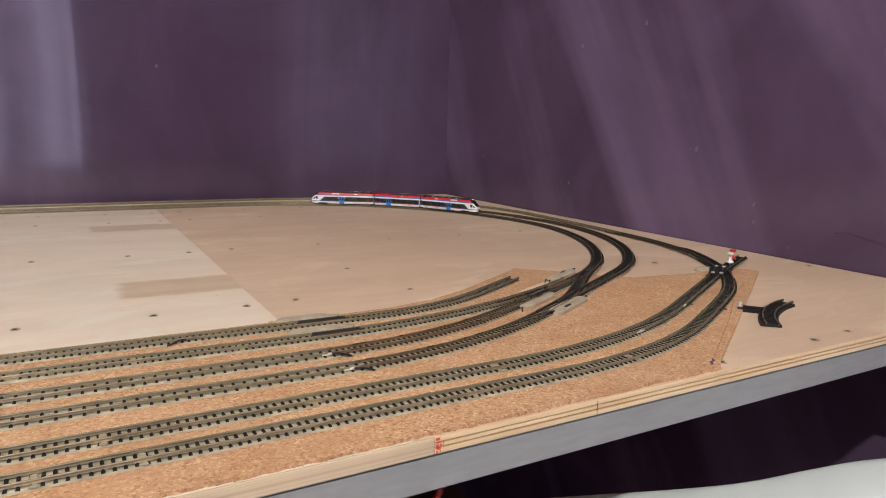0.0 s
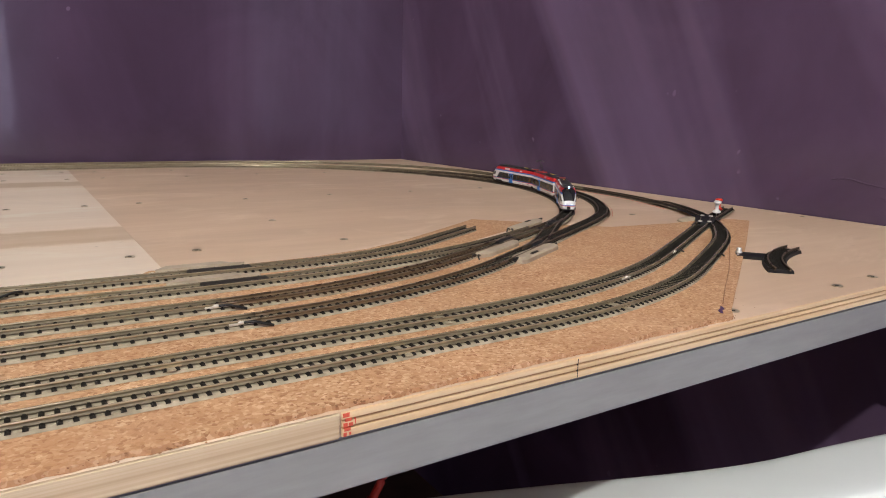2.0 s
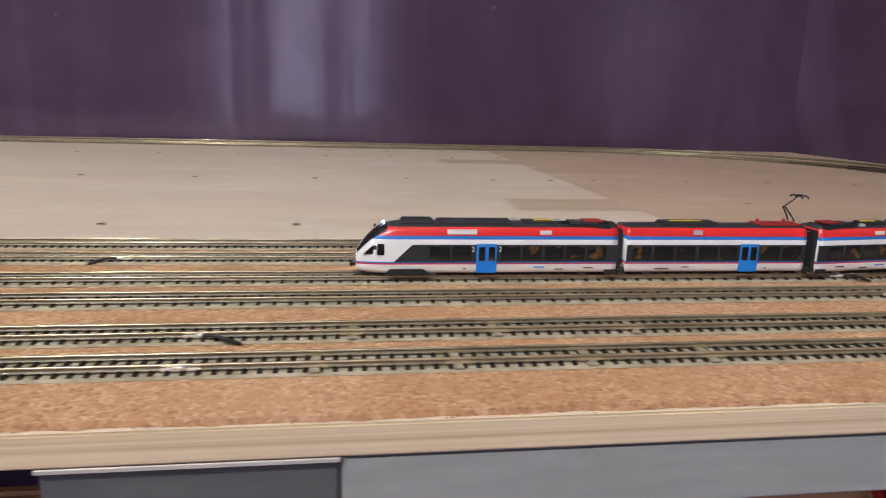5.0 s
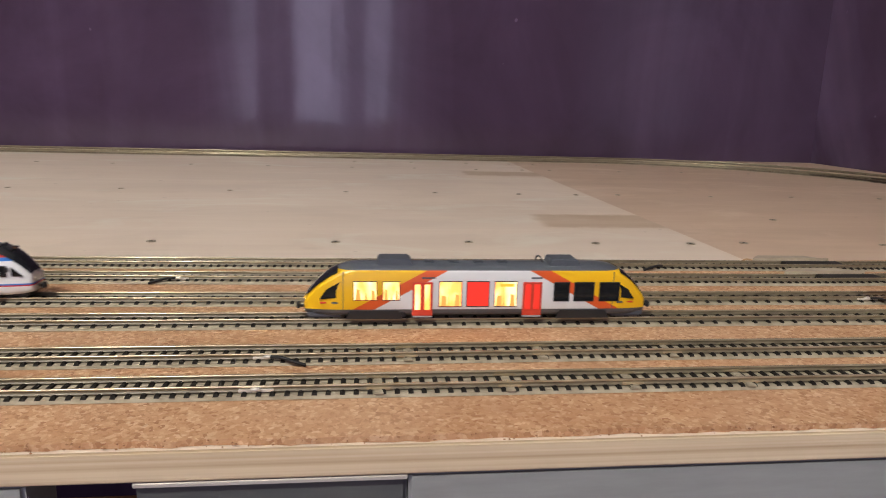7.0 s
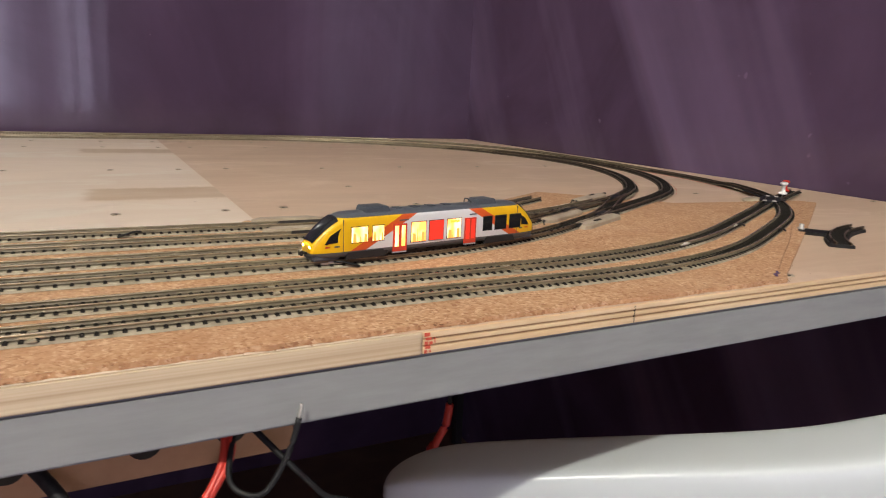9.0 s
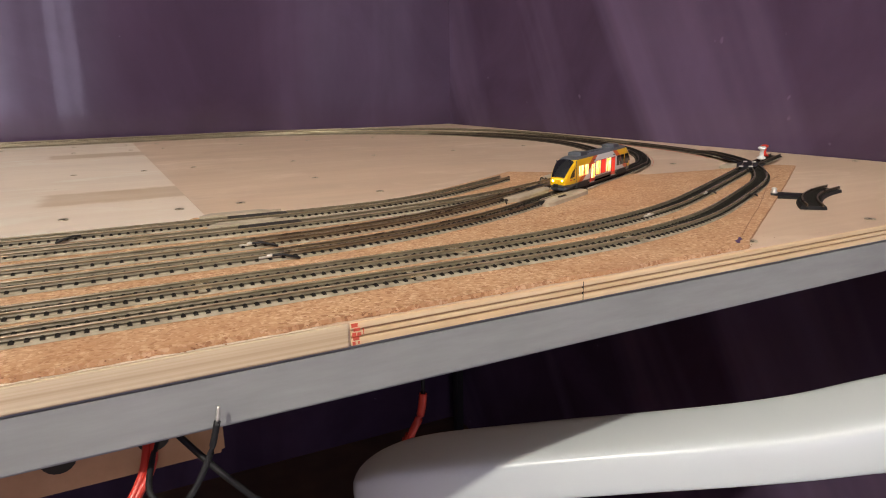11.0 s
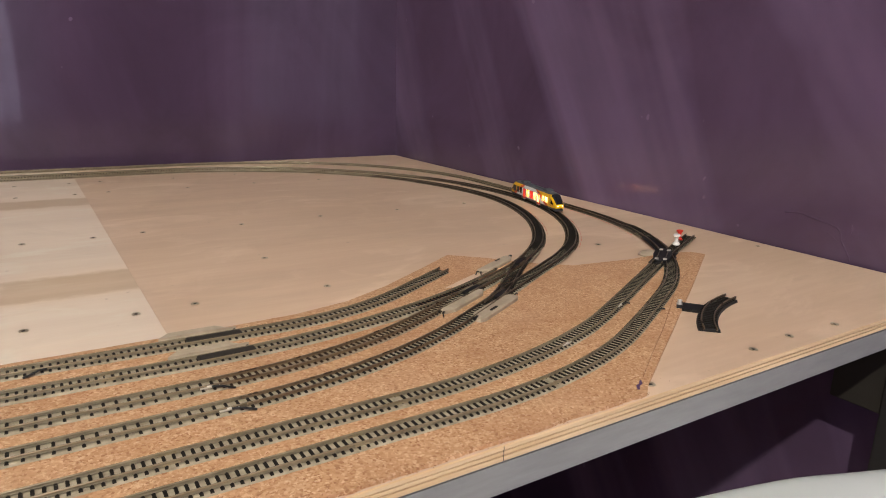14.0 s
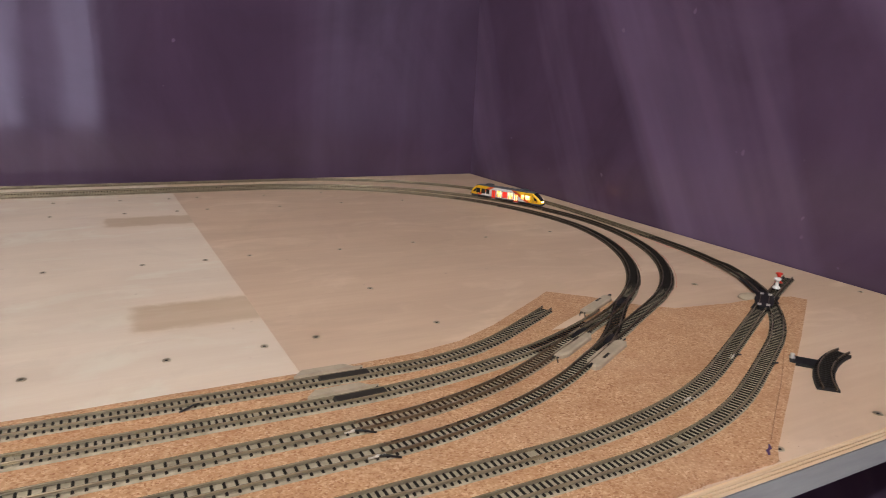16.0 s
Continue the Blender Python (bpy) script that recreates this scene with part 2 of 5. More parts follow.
M = dict(
    ply_left=plywood("ply_pale", (0.84, 0.725, 0.60), (0.765, 0.625, 0.495), True),
    ply_right=plywood("ply_warm", (0.72, 0.555, 0.41), (0.61, 0.43, 0.30)),
    cork=corkboard(), cork_dark=mottled("dark_cork_crumb", (0.20, 0.085, 0.035), (0.42, 0.23, 0.12), 300, 0.9), pine=pine(),
    veneer_a=ply_veneer("veneer_pale", (0.80, 0.62, 0.40), (0.63, 0.43, 0.24)),
    veneer_b=ply_veneer("veneer_brown", (0.60, 0.39, 0.21), (0.38, 0.20, 0.095)),
    wall=wall_paint("purple_wall_paint", 0.0), wall_lit=wall_paint("purple_wall_paint_lit", 0.55),
    beam=grey_paint("grey_beam_paint", (0.272, 0.280, 0.280)),
    # leg colour pulled down to near-black for the shade under the table
    leg_shaded=grey_paint("shaded_leg_paint", (0.022, 0.021, 0.021)),
    beam_dark=grey_paint("dark_grey_steel", (0.085, 0.09, 0.093)),
    black=mottled("black_plastic", (0.008, 0.008, 0.009), (0.016, 0.016, 0.017), 300, 0.55, shine=0.3),
    sleeper=mottled("dark_sleeper_plastic", (0.008, 0.007, 0.006), (0.02, 0.017, 0.014), 260, 0.8, shine=0.12),
    brown_sleeper=mottled("brown_sleeper_plastic", (0.016, 0.009, 0.006), (0.045, 0.026, 0.015), 200, 0.8, shine=0.12),
    bed=mottled("grey_track_bed", (0.24, 0.205, 0.145), (0.42, 0.37, 0.28), 120, 0.95, shine=0.1),
    bed_dark=mottled("dark_track_bed", (0.06, 0.047, 0.036), (0.16, 0.125, 0.09), 160, 0.9, shine=0.1),
    bed_mid=mottled("brown_track_bed", (0.21, 0.168, 0.118), (0.37, 0.305, 0.22), 120, 0.95, shine=0.1),
    rail=worn_metal("nickel_rail", (0.66, 0.56, 0.39), (0.44, 0.355, 0.225), 0.17),
    brown_rail=worn_metal("rusty_rail", (0.27, 0.205, 0.14), (0.155, 0.11, 0.073), 0.27),
    # loop rails: same metal, darkened for the dark wall they mirror; crossing rails are black
    dark_rail=worn_metal("darkened_rail", (0.24, 0.19, 0.13), (0.12, 0.09, 0.06), 0.36),
    # webs: tarnish brown, darkened further for the shadow line under each rail head
    web=mottled("tarnished_shaded_web", (0.10, 0.081, 0.05), (0.20, 0.165, 0.108), 90, 0.45, shine=0.4),
    dark_web=mottled("black_brown_rail_web", (0.025, 0.018, 0.013), (0.06, 0.043, 0.03), 90, 0.55, shine=0.3),
    brown_web=mottled("rusty_rail_web", (0.085, 0.055, 0.03), (0.165, 0.11, 0.062), 90, 0.5, shine=0.3),
    box=mottled("tan_motor_housing", (0.35, 0.285, 0.205), (0.47, 0.39, 0.29), 90, 0.5),
    screw=plain("zinc_screw", (0.72, 0.69, 0.63), 0.42, 0.6),
    screw_head=worn_metal("yellowed_zinc", (0.66, 0.58, 0.45), (0.34, 0.27, 0.18), 0.3),
    dark_hole=plain("dark_recess", (0.02, 0.016, 0.012), 0.7),
    red_ink=mottled("red_marker", (0.50, 0.05, 0.03), (0.72, 0.13, 0.07), 300, 0.6),
    blue_ink=plain("violet_marker", (0.06, 0.018, 0.09), 0.6),
    white_plastic=plain("white_chair_plastic", (0.60, 0.645, 0.66), 0.3, coat=0.1),
    red_plastic=plain("red_plastic", (0.62, 0.035, 0.02), 0.35),
    pin_white=plain("white_pin_plastic", (0.8, 0.79, 0.77), 0.3),
    red_wire=plain("red_wire", (0.55, 0.045, 0.03), 0.4),
    tan_board=mottled("tan_fibreboard", (0.35, 0.19, 0.09), (0.45, 0.26, 0.135), 50, 0.7),
    floor=mottled("dark_floor", (0.10, 0.06, 0.035), (0.17, 0.105, 0.065), 9, 0.55),
    ceiling=mottled("white_ceiling", (0.70, 0.69, 0.67), (0.78, 0.77, 0.75), 30, 0.9),
)


# ---------------------------------------------------------------- mesh helpers
def mesh_object(name, verts, faces, mats, index=None, smooth=False):
    me = bpy.data.meshes.new(name)
    me.from_pydata(verts, [], faces)
    for m in mats if isinstance(mats, (list, tuple)) else [mats]:
        me.materials.append(m)
    if index:
        me.polygons.foreach_set("material_index", index)
    if smooth:
        me.polygons.foreach_set("use_smooth", [True] * len(me.polygons))
    me.update()
    return me


def part(name, data, parent=None, label="", m=None):
    ob = new(name, data)
    if parent:
        ob.parent = parent
    if m is not None:
        ob.matrix_basis = m
    if label:
        tagged(ob, label)
    return ob


def finish(bm, name, mats, bevel=0.0, segments=2, smooth=False):
    if bevel:
        bmesh.ops.bevel(bm, geom=[e for e in bm.edges if e.calc_face_angle(0) > 0.5], offset=bevel, segments=segments, affect="EDGES", clamp_overlap=True)
    bmesh.ops.recalc_face_normals(bm, faces=bm.faces)
    me = bpy.data.meshes.new(name)
    bm.to_mesh(me)
    bm.free()
    for m in mats if isinstance(mats, (list, tuple)) else [mats]:
        me.materials.append(m)
    if smooth:
        me.polygons.foreach_set("use_smooth", [True] * len(me.polygons))
    return me


def add_box(bm, x0, x1, y0, y1, z0, z1, mat=0):
    r = bmesh.ops.create_cube(bm, size=1.0)
    for v in r["verts"]:
        v.co = Vector(((x0 + x1) / 2 + v.co.x * (x1 - x0), (y0 + y1) / 2 + v.co.y * (y1 - y0), (z0 + z1) / 2 + v.co.z * (z1 - z0)))
    for f in {f for v in r["verts"] for f in v.link_faces}:
        f.material_index = mat
    return r["verts"]


def box(name, x0, x1, y0, y1, z0, z1, mat, bevel=0.0):
    bm = bmesh.new()
    add_box(bm, x0, x1, y0, y1, z0, z1)
    return finish(bm, name, mat, bevel)


def prism(name, outline, z0, z1, mat, bevel=0.0):
    """A plate with that outline in the plan."""
    bm = bmesh.new()
    low = [bm.verts.new((x, y, z0)) for x, y in outline]
    top = [bm.verts.new((x, y, z1)) for x, y in outline]
    bm.faces.new(top)
    bm.faces.new(low[::-1])
    n = len(outline)
    for i in range(n):
        bm.faces.new((low[i], low[(i + 1) % n], top[(i + 1) % n], top[i]))
    return finish(bm, name, mat, bevel)


def lathe(name, profile, mat, steps=14):
    """A turned shape from (radius, z) pairs."""
    verts, faces = [], []
    for r, z in profile:
        for i in range(steps):
            a = 2 * math.pi * i / steps
            verts.append((r * math.cos(a), r * math.sin(a), z))
    for j in range(len(profile) - 1):
        for i in range(steps):
            a, b = j * steps + i, j * steps + (i + 1) % steps
            faces.append((a, b, b + steps, a + steps))
    faces.append(tuple(range(steps))[::-1])
    faces.append(tuple(range((len(profile) - 1) * steps, len(profile) * steps)))
    return mesh_object(name, verts, faces, mat, smooth=True)


def tube(name, points, radius, mat, steps=7):
    """A bent wire through the points."""
    pts = [Vector(p) for p in points]
    fine = []
    for i in range(len(pts) - 1):
        a, b, c, d = pts[max(i - 1, 0)], pts[i], pts[i + 1], pts[min(i + 2, len(pts) - 1)]
        for j in range(6):
            t = j / 6
            fine.append(0.5 * ((2 * b) + (c - a) * t + (2 * a - 5 * b + 4 * c - d) * t * t + (3 * b - a - 3 * c + d) * t ** 3))
    fine.append(pts[-1])
    verts, faces = [], []
    for i, p in enumerate(fine):
        d = (fine[min(i + 1, len(fine) - 1)] - fine[max(i - 1, 0)]).normalized()
        u = d.orthogonal().normalized() if abs(d.z) > 0.95 else d.cross(Vector((0, 0, 1))).normalized()
        w = d.cross(u)
        for k in range(steps):
            a = 2 * math.pi * k / steps
            verts.append(tuple(p + radius * (math.cos(a) * u + math.sin(a) * w)))
    for i in range(len(fine) - 1):
        for k in range(steps):
            a, b = i * steps + k, i * steps + (k + 1) % steps
            faces.append((a, b, b + steps, a + steps))
    faces += [tuple(range(steps))[::-1], tuple(range((len(fine) - 1) * steps, len(fine) * steps))]
    return mesh_object(name, verts, faces, mat, smooth=True)


def thing(name, label, category, group="", m=None, kind=""):
    ob = new(name)
    ob.empty_display_size = 0.01
    if m is not None:
        ob.matrix_basis = m
    return tagged(ob, label, category, group, kind)


def structure(name, data, label, category):
    return tagged(new(name, data), label, category, "", "structure")


# ---------------------------------------------------------------- room
RIGHT, FLOOR, TOP = 0.709, -0.77, 2.05
structure("wall_right", box("wall_right", RIGHT, RIGHT + 0.12, -3.0, 1.5, FLOOR, TOP, M["wall_lit"]), "glossy purple painted plaster wall beside the layout table", "wall")
back = structure("wall_back", box("wall_back", -3.2, 0.78, 0, 0.12, FLOOR, TOP, M["wall"]), "glossy purple painted plaster wall behind the layout table", "wall")
back.matrix_basis = pose(0.703, 1.206, 0, 0, 0, -0.7) @ pose(-0.703, 0, 0)
structure("wall_left", box("wall_left", -3.1, -2.98, -3.0, 1.5, FLOOR, TOP, M["wall"]), "purple painted plaster wall", "wall")
structure("wall_front", box("wall_front", -3.1, 0.85, -3.12, -3.0, FLOOR, TOP, M["wall"]), "purple painted plaster wall", "wall")
structure("floor", box("floor", -3.2, 0.9, -3.2, 1.6, FLOOR - 0.1, FLOOR, M["floor"]), "dark brown floor in the shade under the table", "floor")
structure("ceiling", box("ceiling", -3.2, 0.9, -3.2, 1.6, TOP, TOP + 0.1, M["ceiling"]), "plain white ceiling", "ceiling")

# ---------------------------------------------------------------- layout table
PLY = 0.0095
table = thing("layout_table", "plywood railway layout table on a grey painted frame", "table")
part("tabletop_pale", prism("tabletop_pale", [(-1.5, 0.0), (0.0030, 0.0), (0.0010, 1.205), (-1.5, 1.231)], -PLY, 0.0, [M["ply_left"]]), table, "pale birch plywood panel with brown stains")
part("tabletop_warm", prism("tabletop_warm", [(0.0032, 0.0), (0.703, 0.0), (0.703, 1.199), (0.0012, 1.205)], -PLY, 0.0, [M["ply_right"]]), table, "warm brown plywood panel")
# the plies of the front edge, each standing a little proud or back
ply_z = [0.0, -0.0027, -0.0034, -0.0056, -0.0063, -PLY]
for i in range(5):
    d = -0.0012 if i % 2 == 0 else -0.0006
    part("edge_veneer", box("edge_veneer", 0.0155, 0.7025, d, 0.0002, ply_z[i + 1] + 0.00008, ply_z[i] - 0.0002, M["veneer_a" if i % 2 == 0 else "veneer_b"], 0.0001), table)
part("edge_strip", box("edge_strip", -1.5, 0.0148, -0.0016, -0.0003, -PLY - 0.0003, 0.0004, M["pine"], 0.0009), table, "pale pine edging strip with straight grain")
bm = bmesh.new()
for x0, x1, z0, z1 in ((0.0158, 0.0184, -0.0019, -0.0003), (0.0168, 0.0192, -0.0036, -0.0024), (0.0160, 0.0176, -0.0057, -0.0041), (0.0181, 0.0197, -0.0056, -0.0043),
                       (0.0163, 0.0188, -0.0073, -0.0060), (0.0160, 0.0172, -0.0093, -0.0078), (0.0182, 0.0190, -0.0090, -0.0079), (0.0205, 0.0209, -0.0052, -0.0030)):
    add_box(bm, x0, x1, -0.00135, -0.0005, z0, z1)
part("marker_stroke", finish(bm, "marker_stroke", M["red_ink"]), table, "faded red marker stroke")
bm = bmesh.new()
add_box(bm, 0.1297, 0.1301, -0.00128, -0.0005, -0.0092, -0.0004)
part("edge_joint", finish(bm, "edge_joint", M["dark_hole"]), table, "dark butt joint")


def beam_piece(x0, x1, y0, z0, z1, mat, label):
    bm = bmesh.new()
    add_box(bm, x0, x1, y0, y0 + 0.02, z0, z1)
    return part("beam", finish(bm, "beam", mat, 0.0012, 2), table, label)


BEAM = -0.0315
beam_piece(-0.253, 0.695, -0.0005, BEAM, -PLY - 0.0004, M["beam"], "grey painted frame profile")
beam_piece(-0.3355, -0.2533, 0.0012, BEAM, -PLY - 0.0004, M["beam_dark"], "dark grey steel profile")
part("lip", box("lip", -0.3355, -0.2533, -0.0012, 0.0008, -PLY - 0.0022, -PLY - 0.0006, M["screw"], 0.0003), table, "bright bare metal lip")
beam_piece(-1.5, -0.366, -0.0005, BEAM, -PLY - 0.0004, M["beam"], "grey painted frame profile")
for y in (0.31, 0.60, 0.91, 1.15):
    part("cross_beam", box("cross_beam", -1.5, 0.69, y - 0.01, y + 0.01, BEAM, -PLY - 0.0004, M["beam"], 0.001), table)
for x, y in ((0.656, 0.010), (0.680, 1.12), (-1.4, 0.04), (-1.4, 1.15), (-0.45, 0.04)):
    part("leg", box("leg", x - 0.010, x + 0.010, y, y + 0.020, FLOOR, BEAM, M["leg_shaded"], 0.002), table, "steel leg, darkened for the shade under the table")

# unseen plate worked out from its wall shadow, coloured near-black for shade
part("shadow_plate", box("shadow_plate", 0.649, 0.655, 0.0302, 0.082, -0.134, BEAM, M["dark_hole"], 0.001), table, "plate added for its shadow on the wall, coloured near-black as shade")

# ---------------------------------------------------------------- cork sheet
rng = random.Random(4)


def cork_edge():
    pts = []
    x = -1.5
    while x < 0.250:
        pts.append((x, 0.0012 + 0.0018 * noise.noise((x * 30, 0, 3)) + 0.0011 * noise.noise((x * 140, 0, 5)) + rng.uniform(-0.0003, 0.0003)))
        x += 0.0035
    corner = [(0.257, 0.010), (0.36, 0.0735), (0.47, 0.1415), (0.583, 0.213), (0.575, 0.228), (0.54, 0.237), (0.483, 0.237), (0.41, 0.247), (0.378, 0.272), (0.345, 0.312), (0.312, 0.343),
              (0.262, 0.312), (0.20, 0.275), (0.15, 0.252), (0.10, 0.242), (0.03, 0.2395), (-0.2, 0.2405)]
    for (ax, ay), (bx, by) in zip(corner, corner[1:]):
        n = max(2, int(math.hypot(bx - ax, by - ay) / 0.006))
        for i in range(n):
            t = i / n
            j = 0.0006 * noise.noise((ax * 90 + t * 9, ay * 50, 8))
            pts.append((ax + (bx - ax) * t + j, ay + (by - ay) * t + j))
    pts.append((-0.2, 0.2405))
    pts.append((-1.5, 0.2405))
    return pts


CORK = 0.0022
cork = new("cork_sheet", prism("cork_sheet", cork_edge(), 0.00015, CORK, M["cork"]))
tagged(cork, "granular brown cork sheet with a crumbled front edge on the plywood", "cork sheet")
rng = random.Random(9)
verts, faces = [], []
for i in range(560):
    x = rng.uniform(-0.5, 0.25)
    y, s = rng.gauss(0.0010, 0.0008), rng.uniform(0.0003, 0.0009)
    if i % 3 == 0:
        x, y = rng.uniform(-0.5, 0.3), rng.uniform(0.004, 0.2)
        s *= 0.6
    z = CORK - 0.0004 + s * 0.3 if y > 0.0012 else 0.0003 + rng.uniform(0, 0.0016)
    b = len(verts)
    for k in range(6):
        d = Vector(((1, 0, 0), (-1, 0, 0), (0, 1, 0), (0, -1, 0), (0, 0, 1), (0, 0, -1))[k]) * s * rng.uniform(0.5, 1.0)
        verts.append((x + d.x, y + d.y, z + d.z * 0.6))
    faces += [(b + a, b + c, b + e) for a, c, e in ((0, 2, 4), (2, 1, 4), (1, 3, 4), (3, 0, 4), (2, 0, 5), (1, 2, 5), (3, 1, 5), (0, 3, 5))]
crumbs = part("crumb_scatter", mesh_object("crumb_scatter", verts, faces, M["cork_dark"]), cork)
tagged(crumbs, kind="stuff")

# ---------------------------------------------------------------- track plan
class Line:
    """A centre line of straights and bends: (length, curvature) from the left end, heading along x."""

    def __init__(self, y, pieces, drop=(9.0, 9.1), x=-1.5, heading=0.0):
        self.start, self.pieces, self.drop = (x, y, heading), pieces, drop
        self.length = sum(p[0] for p in pieces)

    def at(self, s):
        x, y, h = self.start
        left = s
        for i, (n, k) in enumerate(self.pieces):
            d = min(left, n) if i < len(self.pieces) - 1 else left
            if left < 0:
                d = left
            if abs(k) < 1e-6:
                x, y = x + d * math.cos(h), y + d * math.sin(h)
            else:
                x, y = x + (math.sin(h + k * d) - math.sin(h)) / k, y - (math.cos(h + k * d) - math.cos(h)) / k
            h += k * d
            left -= d
            if left <= 0:
                break
        t = min(1.0, max(0.0, (s - self.drop[0]) / (self.drop[1] - self.drop[0])))
        return x, y, CORK * (1 - t * t * (3 - 2 * t)) + 0.0002, h


LINES = dict(
    siding=Line(0.2405, [(1.55, 0), (0.028, 0.8), (0.125, 3.97), (0.085, 0.2)], heading=-0.0155),
    second=Line(0.2105, [(1.49, 0), (0.046, 1.05), (0.247, 1.616), (0.055, 0.9)], heading=-0.0195),
    inner=Line(0.1550, [(1.51, 0), (0.177, 2.651), (0.16, 0.176), (0.41, 2.065), (0.072, 3.2), (0.69, 2.271), (1.75, 0)], (1.95, 2.0), heading=-0.0085),
    middle=Line(0.1160, [(1.508, 0), (0.211, 2.449), (0.214, 0), (0.42, 2.3), (0.06, 2.5), (0.725, 2.085), (1.75, 0)], (1.98, 2.03), heading=-0.005),
    fifth=Line(0.0670, [(1.609, 0), (0.232, 2.069), (0.138, 0.083), (0.205, -0.29)]),
    outer=Line(0.0365, [(1.635, 0), (0.188, 2.491), (0.118, 0.338), (0.4, 2.386), (0.308, 0.313), (0.4, 2.516), (0.27, 2.1), (1.6, 0)], (2.22, 2.26)),
)
GAUGE, BED, TIE, RAIL = 0.009, 0.0013, 0.0006, 0.0021
RAILTOP = BED + TIE + RAIL


def sweep(name, line, s0, s1, profile, mat, step=0.007, sides=None):
    """A bar with that (sideways, up) profile along the line; sides: which material each side of the profile takes."""
    n = max(2, int((s1 - s0) / step))
    verts, faces, m = [], [], len(profile)
    for i in range(n + 1):
        x, y, z, h = line.at(s0 + (s1 - s0) * i / n)
        for o, u in profile:
            verts.append((x - o * math.sin(h), y + o * math.cos(h), z + u))
    for i in range(n):
        for k in range(m):
            a, b = i * m + k, i * m + (k + 1) % m
            faces.append((a, a + m, b + m, b))
    faces += [tuple(range(m)), tuple(range(n * m, n * m + m))[::-1]]
    return mesh_object(name, verts, faces, mat, (sides * n + [0, 0]) if sides else None, bool(sides))


def rail_profile(side):
    b, t = BED + TIE - 0.0001, RAILTOP
    c = side * (GAUGE / 2 + 0.00045)
    return [(c - 0.0008, b), (c - 0.0007, b + 0.0004), (c - 0.0003, b + 0.0006), (c - 0.0003, t - 0.0008), (c - 0.00052, t - 0.00065), (c - 0.00052, t - 0.00026), (c - 0.00042, t - 0.00010), (c - 0.0002, t),
            (c + 0.0002, t), (c + 0.00042, t - 0.00010), (c + 0.00052, t - 0.00026), (c + 0.00052, t - 0.00065), (c + 0.0003, t - 0.0008), (c + 0.0003, b + 0.0006), (c + 0.0007, b + 0.0004), (c + 0.0008, b)]


# foot and web are dull and darkened for their shadow, the rounded head is bare
RAIL_SIDES = [1, 1, 1, 1, 0, 0, 0, 0, 0, 0, 0, 1, 1, 1, 1, 1]


def tie_shape(length, width):
    """Corners and faces of a sleeper with its two rail chairs."""
    verts, faces = [], []
    for x0, x1, y0, y1, z0, z1, f in [(-width / 2, width / 2, -length / 2, length / 2, BED - 0.0002, BED + TIE, 0.82)] + [
            (-width * 0.30, width * 0.30, s * 0.0050 - 0.0015, s * 0.0050 + 0.0015, BED + TIE - 0.0001, BED + TIE + 0.0003, 0.8) for s in (-1, 1)]:
        b = len(verts)
        cx, cy = (x0 + x1) / 2, (y0 + y1) / 2
        for z, g in ((z0, 1.0), (z1, f)):
            verts += [(cx + (x - cx) * g, cy + (y - cy) * (0.5 + 0.5 * g), z) for x, y in ((x0, y0), (x1, y0), (x1, y1), (x0, y1))]
        faces += [tuple(b + i for i in q) for q in ((4, 5, 6, 7), (0, 1, 5, 4), (1, 2, 6, 5), (2, 3, 7, 6), (3, 0, 4, 7))]
    return verts, faces


TIE_MESH = {}
for kind, mat in (("dark", "sleeper"), ("brown", "brown_sleeper")):
    v, f = tie_shape(0.0156, 0.0019)
    TIE_MESH[kind] = mesh_object("sleeper_" + kind, v, f, M[mat])


RAIL_WEB = {"rail": "web", "brown_rail": "brown_web", "dark_rail": "dark_web"}


def lay(name, line, label, stretches, beds, rails, near):
    """One track: bed, rails, sleepers. stretches: (s0, s1, spacing, kind); near: where each sleeper is a piece of its own."""
    tr = thing(name, label, "model track", "model railway tracks")
    for s0, s1, half, mat in beds:
        part("track_bed", sweep("track_bed", line, s0, s1, [(-half, 0.0), (-half + 0.001, BED), (half - 0.001, BED), (half, 0.0)], M[mat], 0.012), tr)
    for s0, s1, mat in rails:
        for side in (-1, 1):
            part("rail", sweep("rail", line, s0, s1, rail_profile(side), [M[mat], M[RAIL_WEB[mat]]], 0.007, RAIL_SIDES), tr)
    for s0, s1, half, mat in beds:
        if mat == "bed_dark":
            part("ballast_core", sweep("ballast_core", line, s0, s1, [(-0.0058, BED), (-0.0052, BED + TIE * 0.7), (0.0052, BED + TIE * 0.7), (0.0058, BED)], M["sleeper"], 0.012), tr, "black filled middle")
    rest = {"dark": ([], []), "brown": ([], [])}
    r = random.Random(len(name))
    for s0, s1, gap, kind in stretches:
        s = s0
        while s < s1:
            x, y, z, h = line.at(s)
            m = Matrix.Translation((x, y, z)) @ Matrix.Rotation(h + r.uniform(-0.02, 0.02), 4, "Z")
            if near[0] < s < near[1]:
                part("sleeper", TIE_MESH[kind], tr, m=m)
            else:
                vv, ff = rest[kind]
                v, f = tie_shape(0.0156, 0.0019)
                b = len(vv)
                vv += [tuple(m @ Vector(p)) for p in v]
                ff += [tuple(b + i for i in q) for q in f]
            s += gap
    for kind, (vv, ff) in rest.items():
        if vv:
            tagged(part("sleeper_run", mesh_object("sleeper_run", vv, ff, M["sleeper" if kind == "dark" else "brown_sleeper"]), tr), kind="stuff")
    return tr


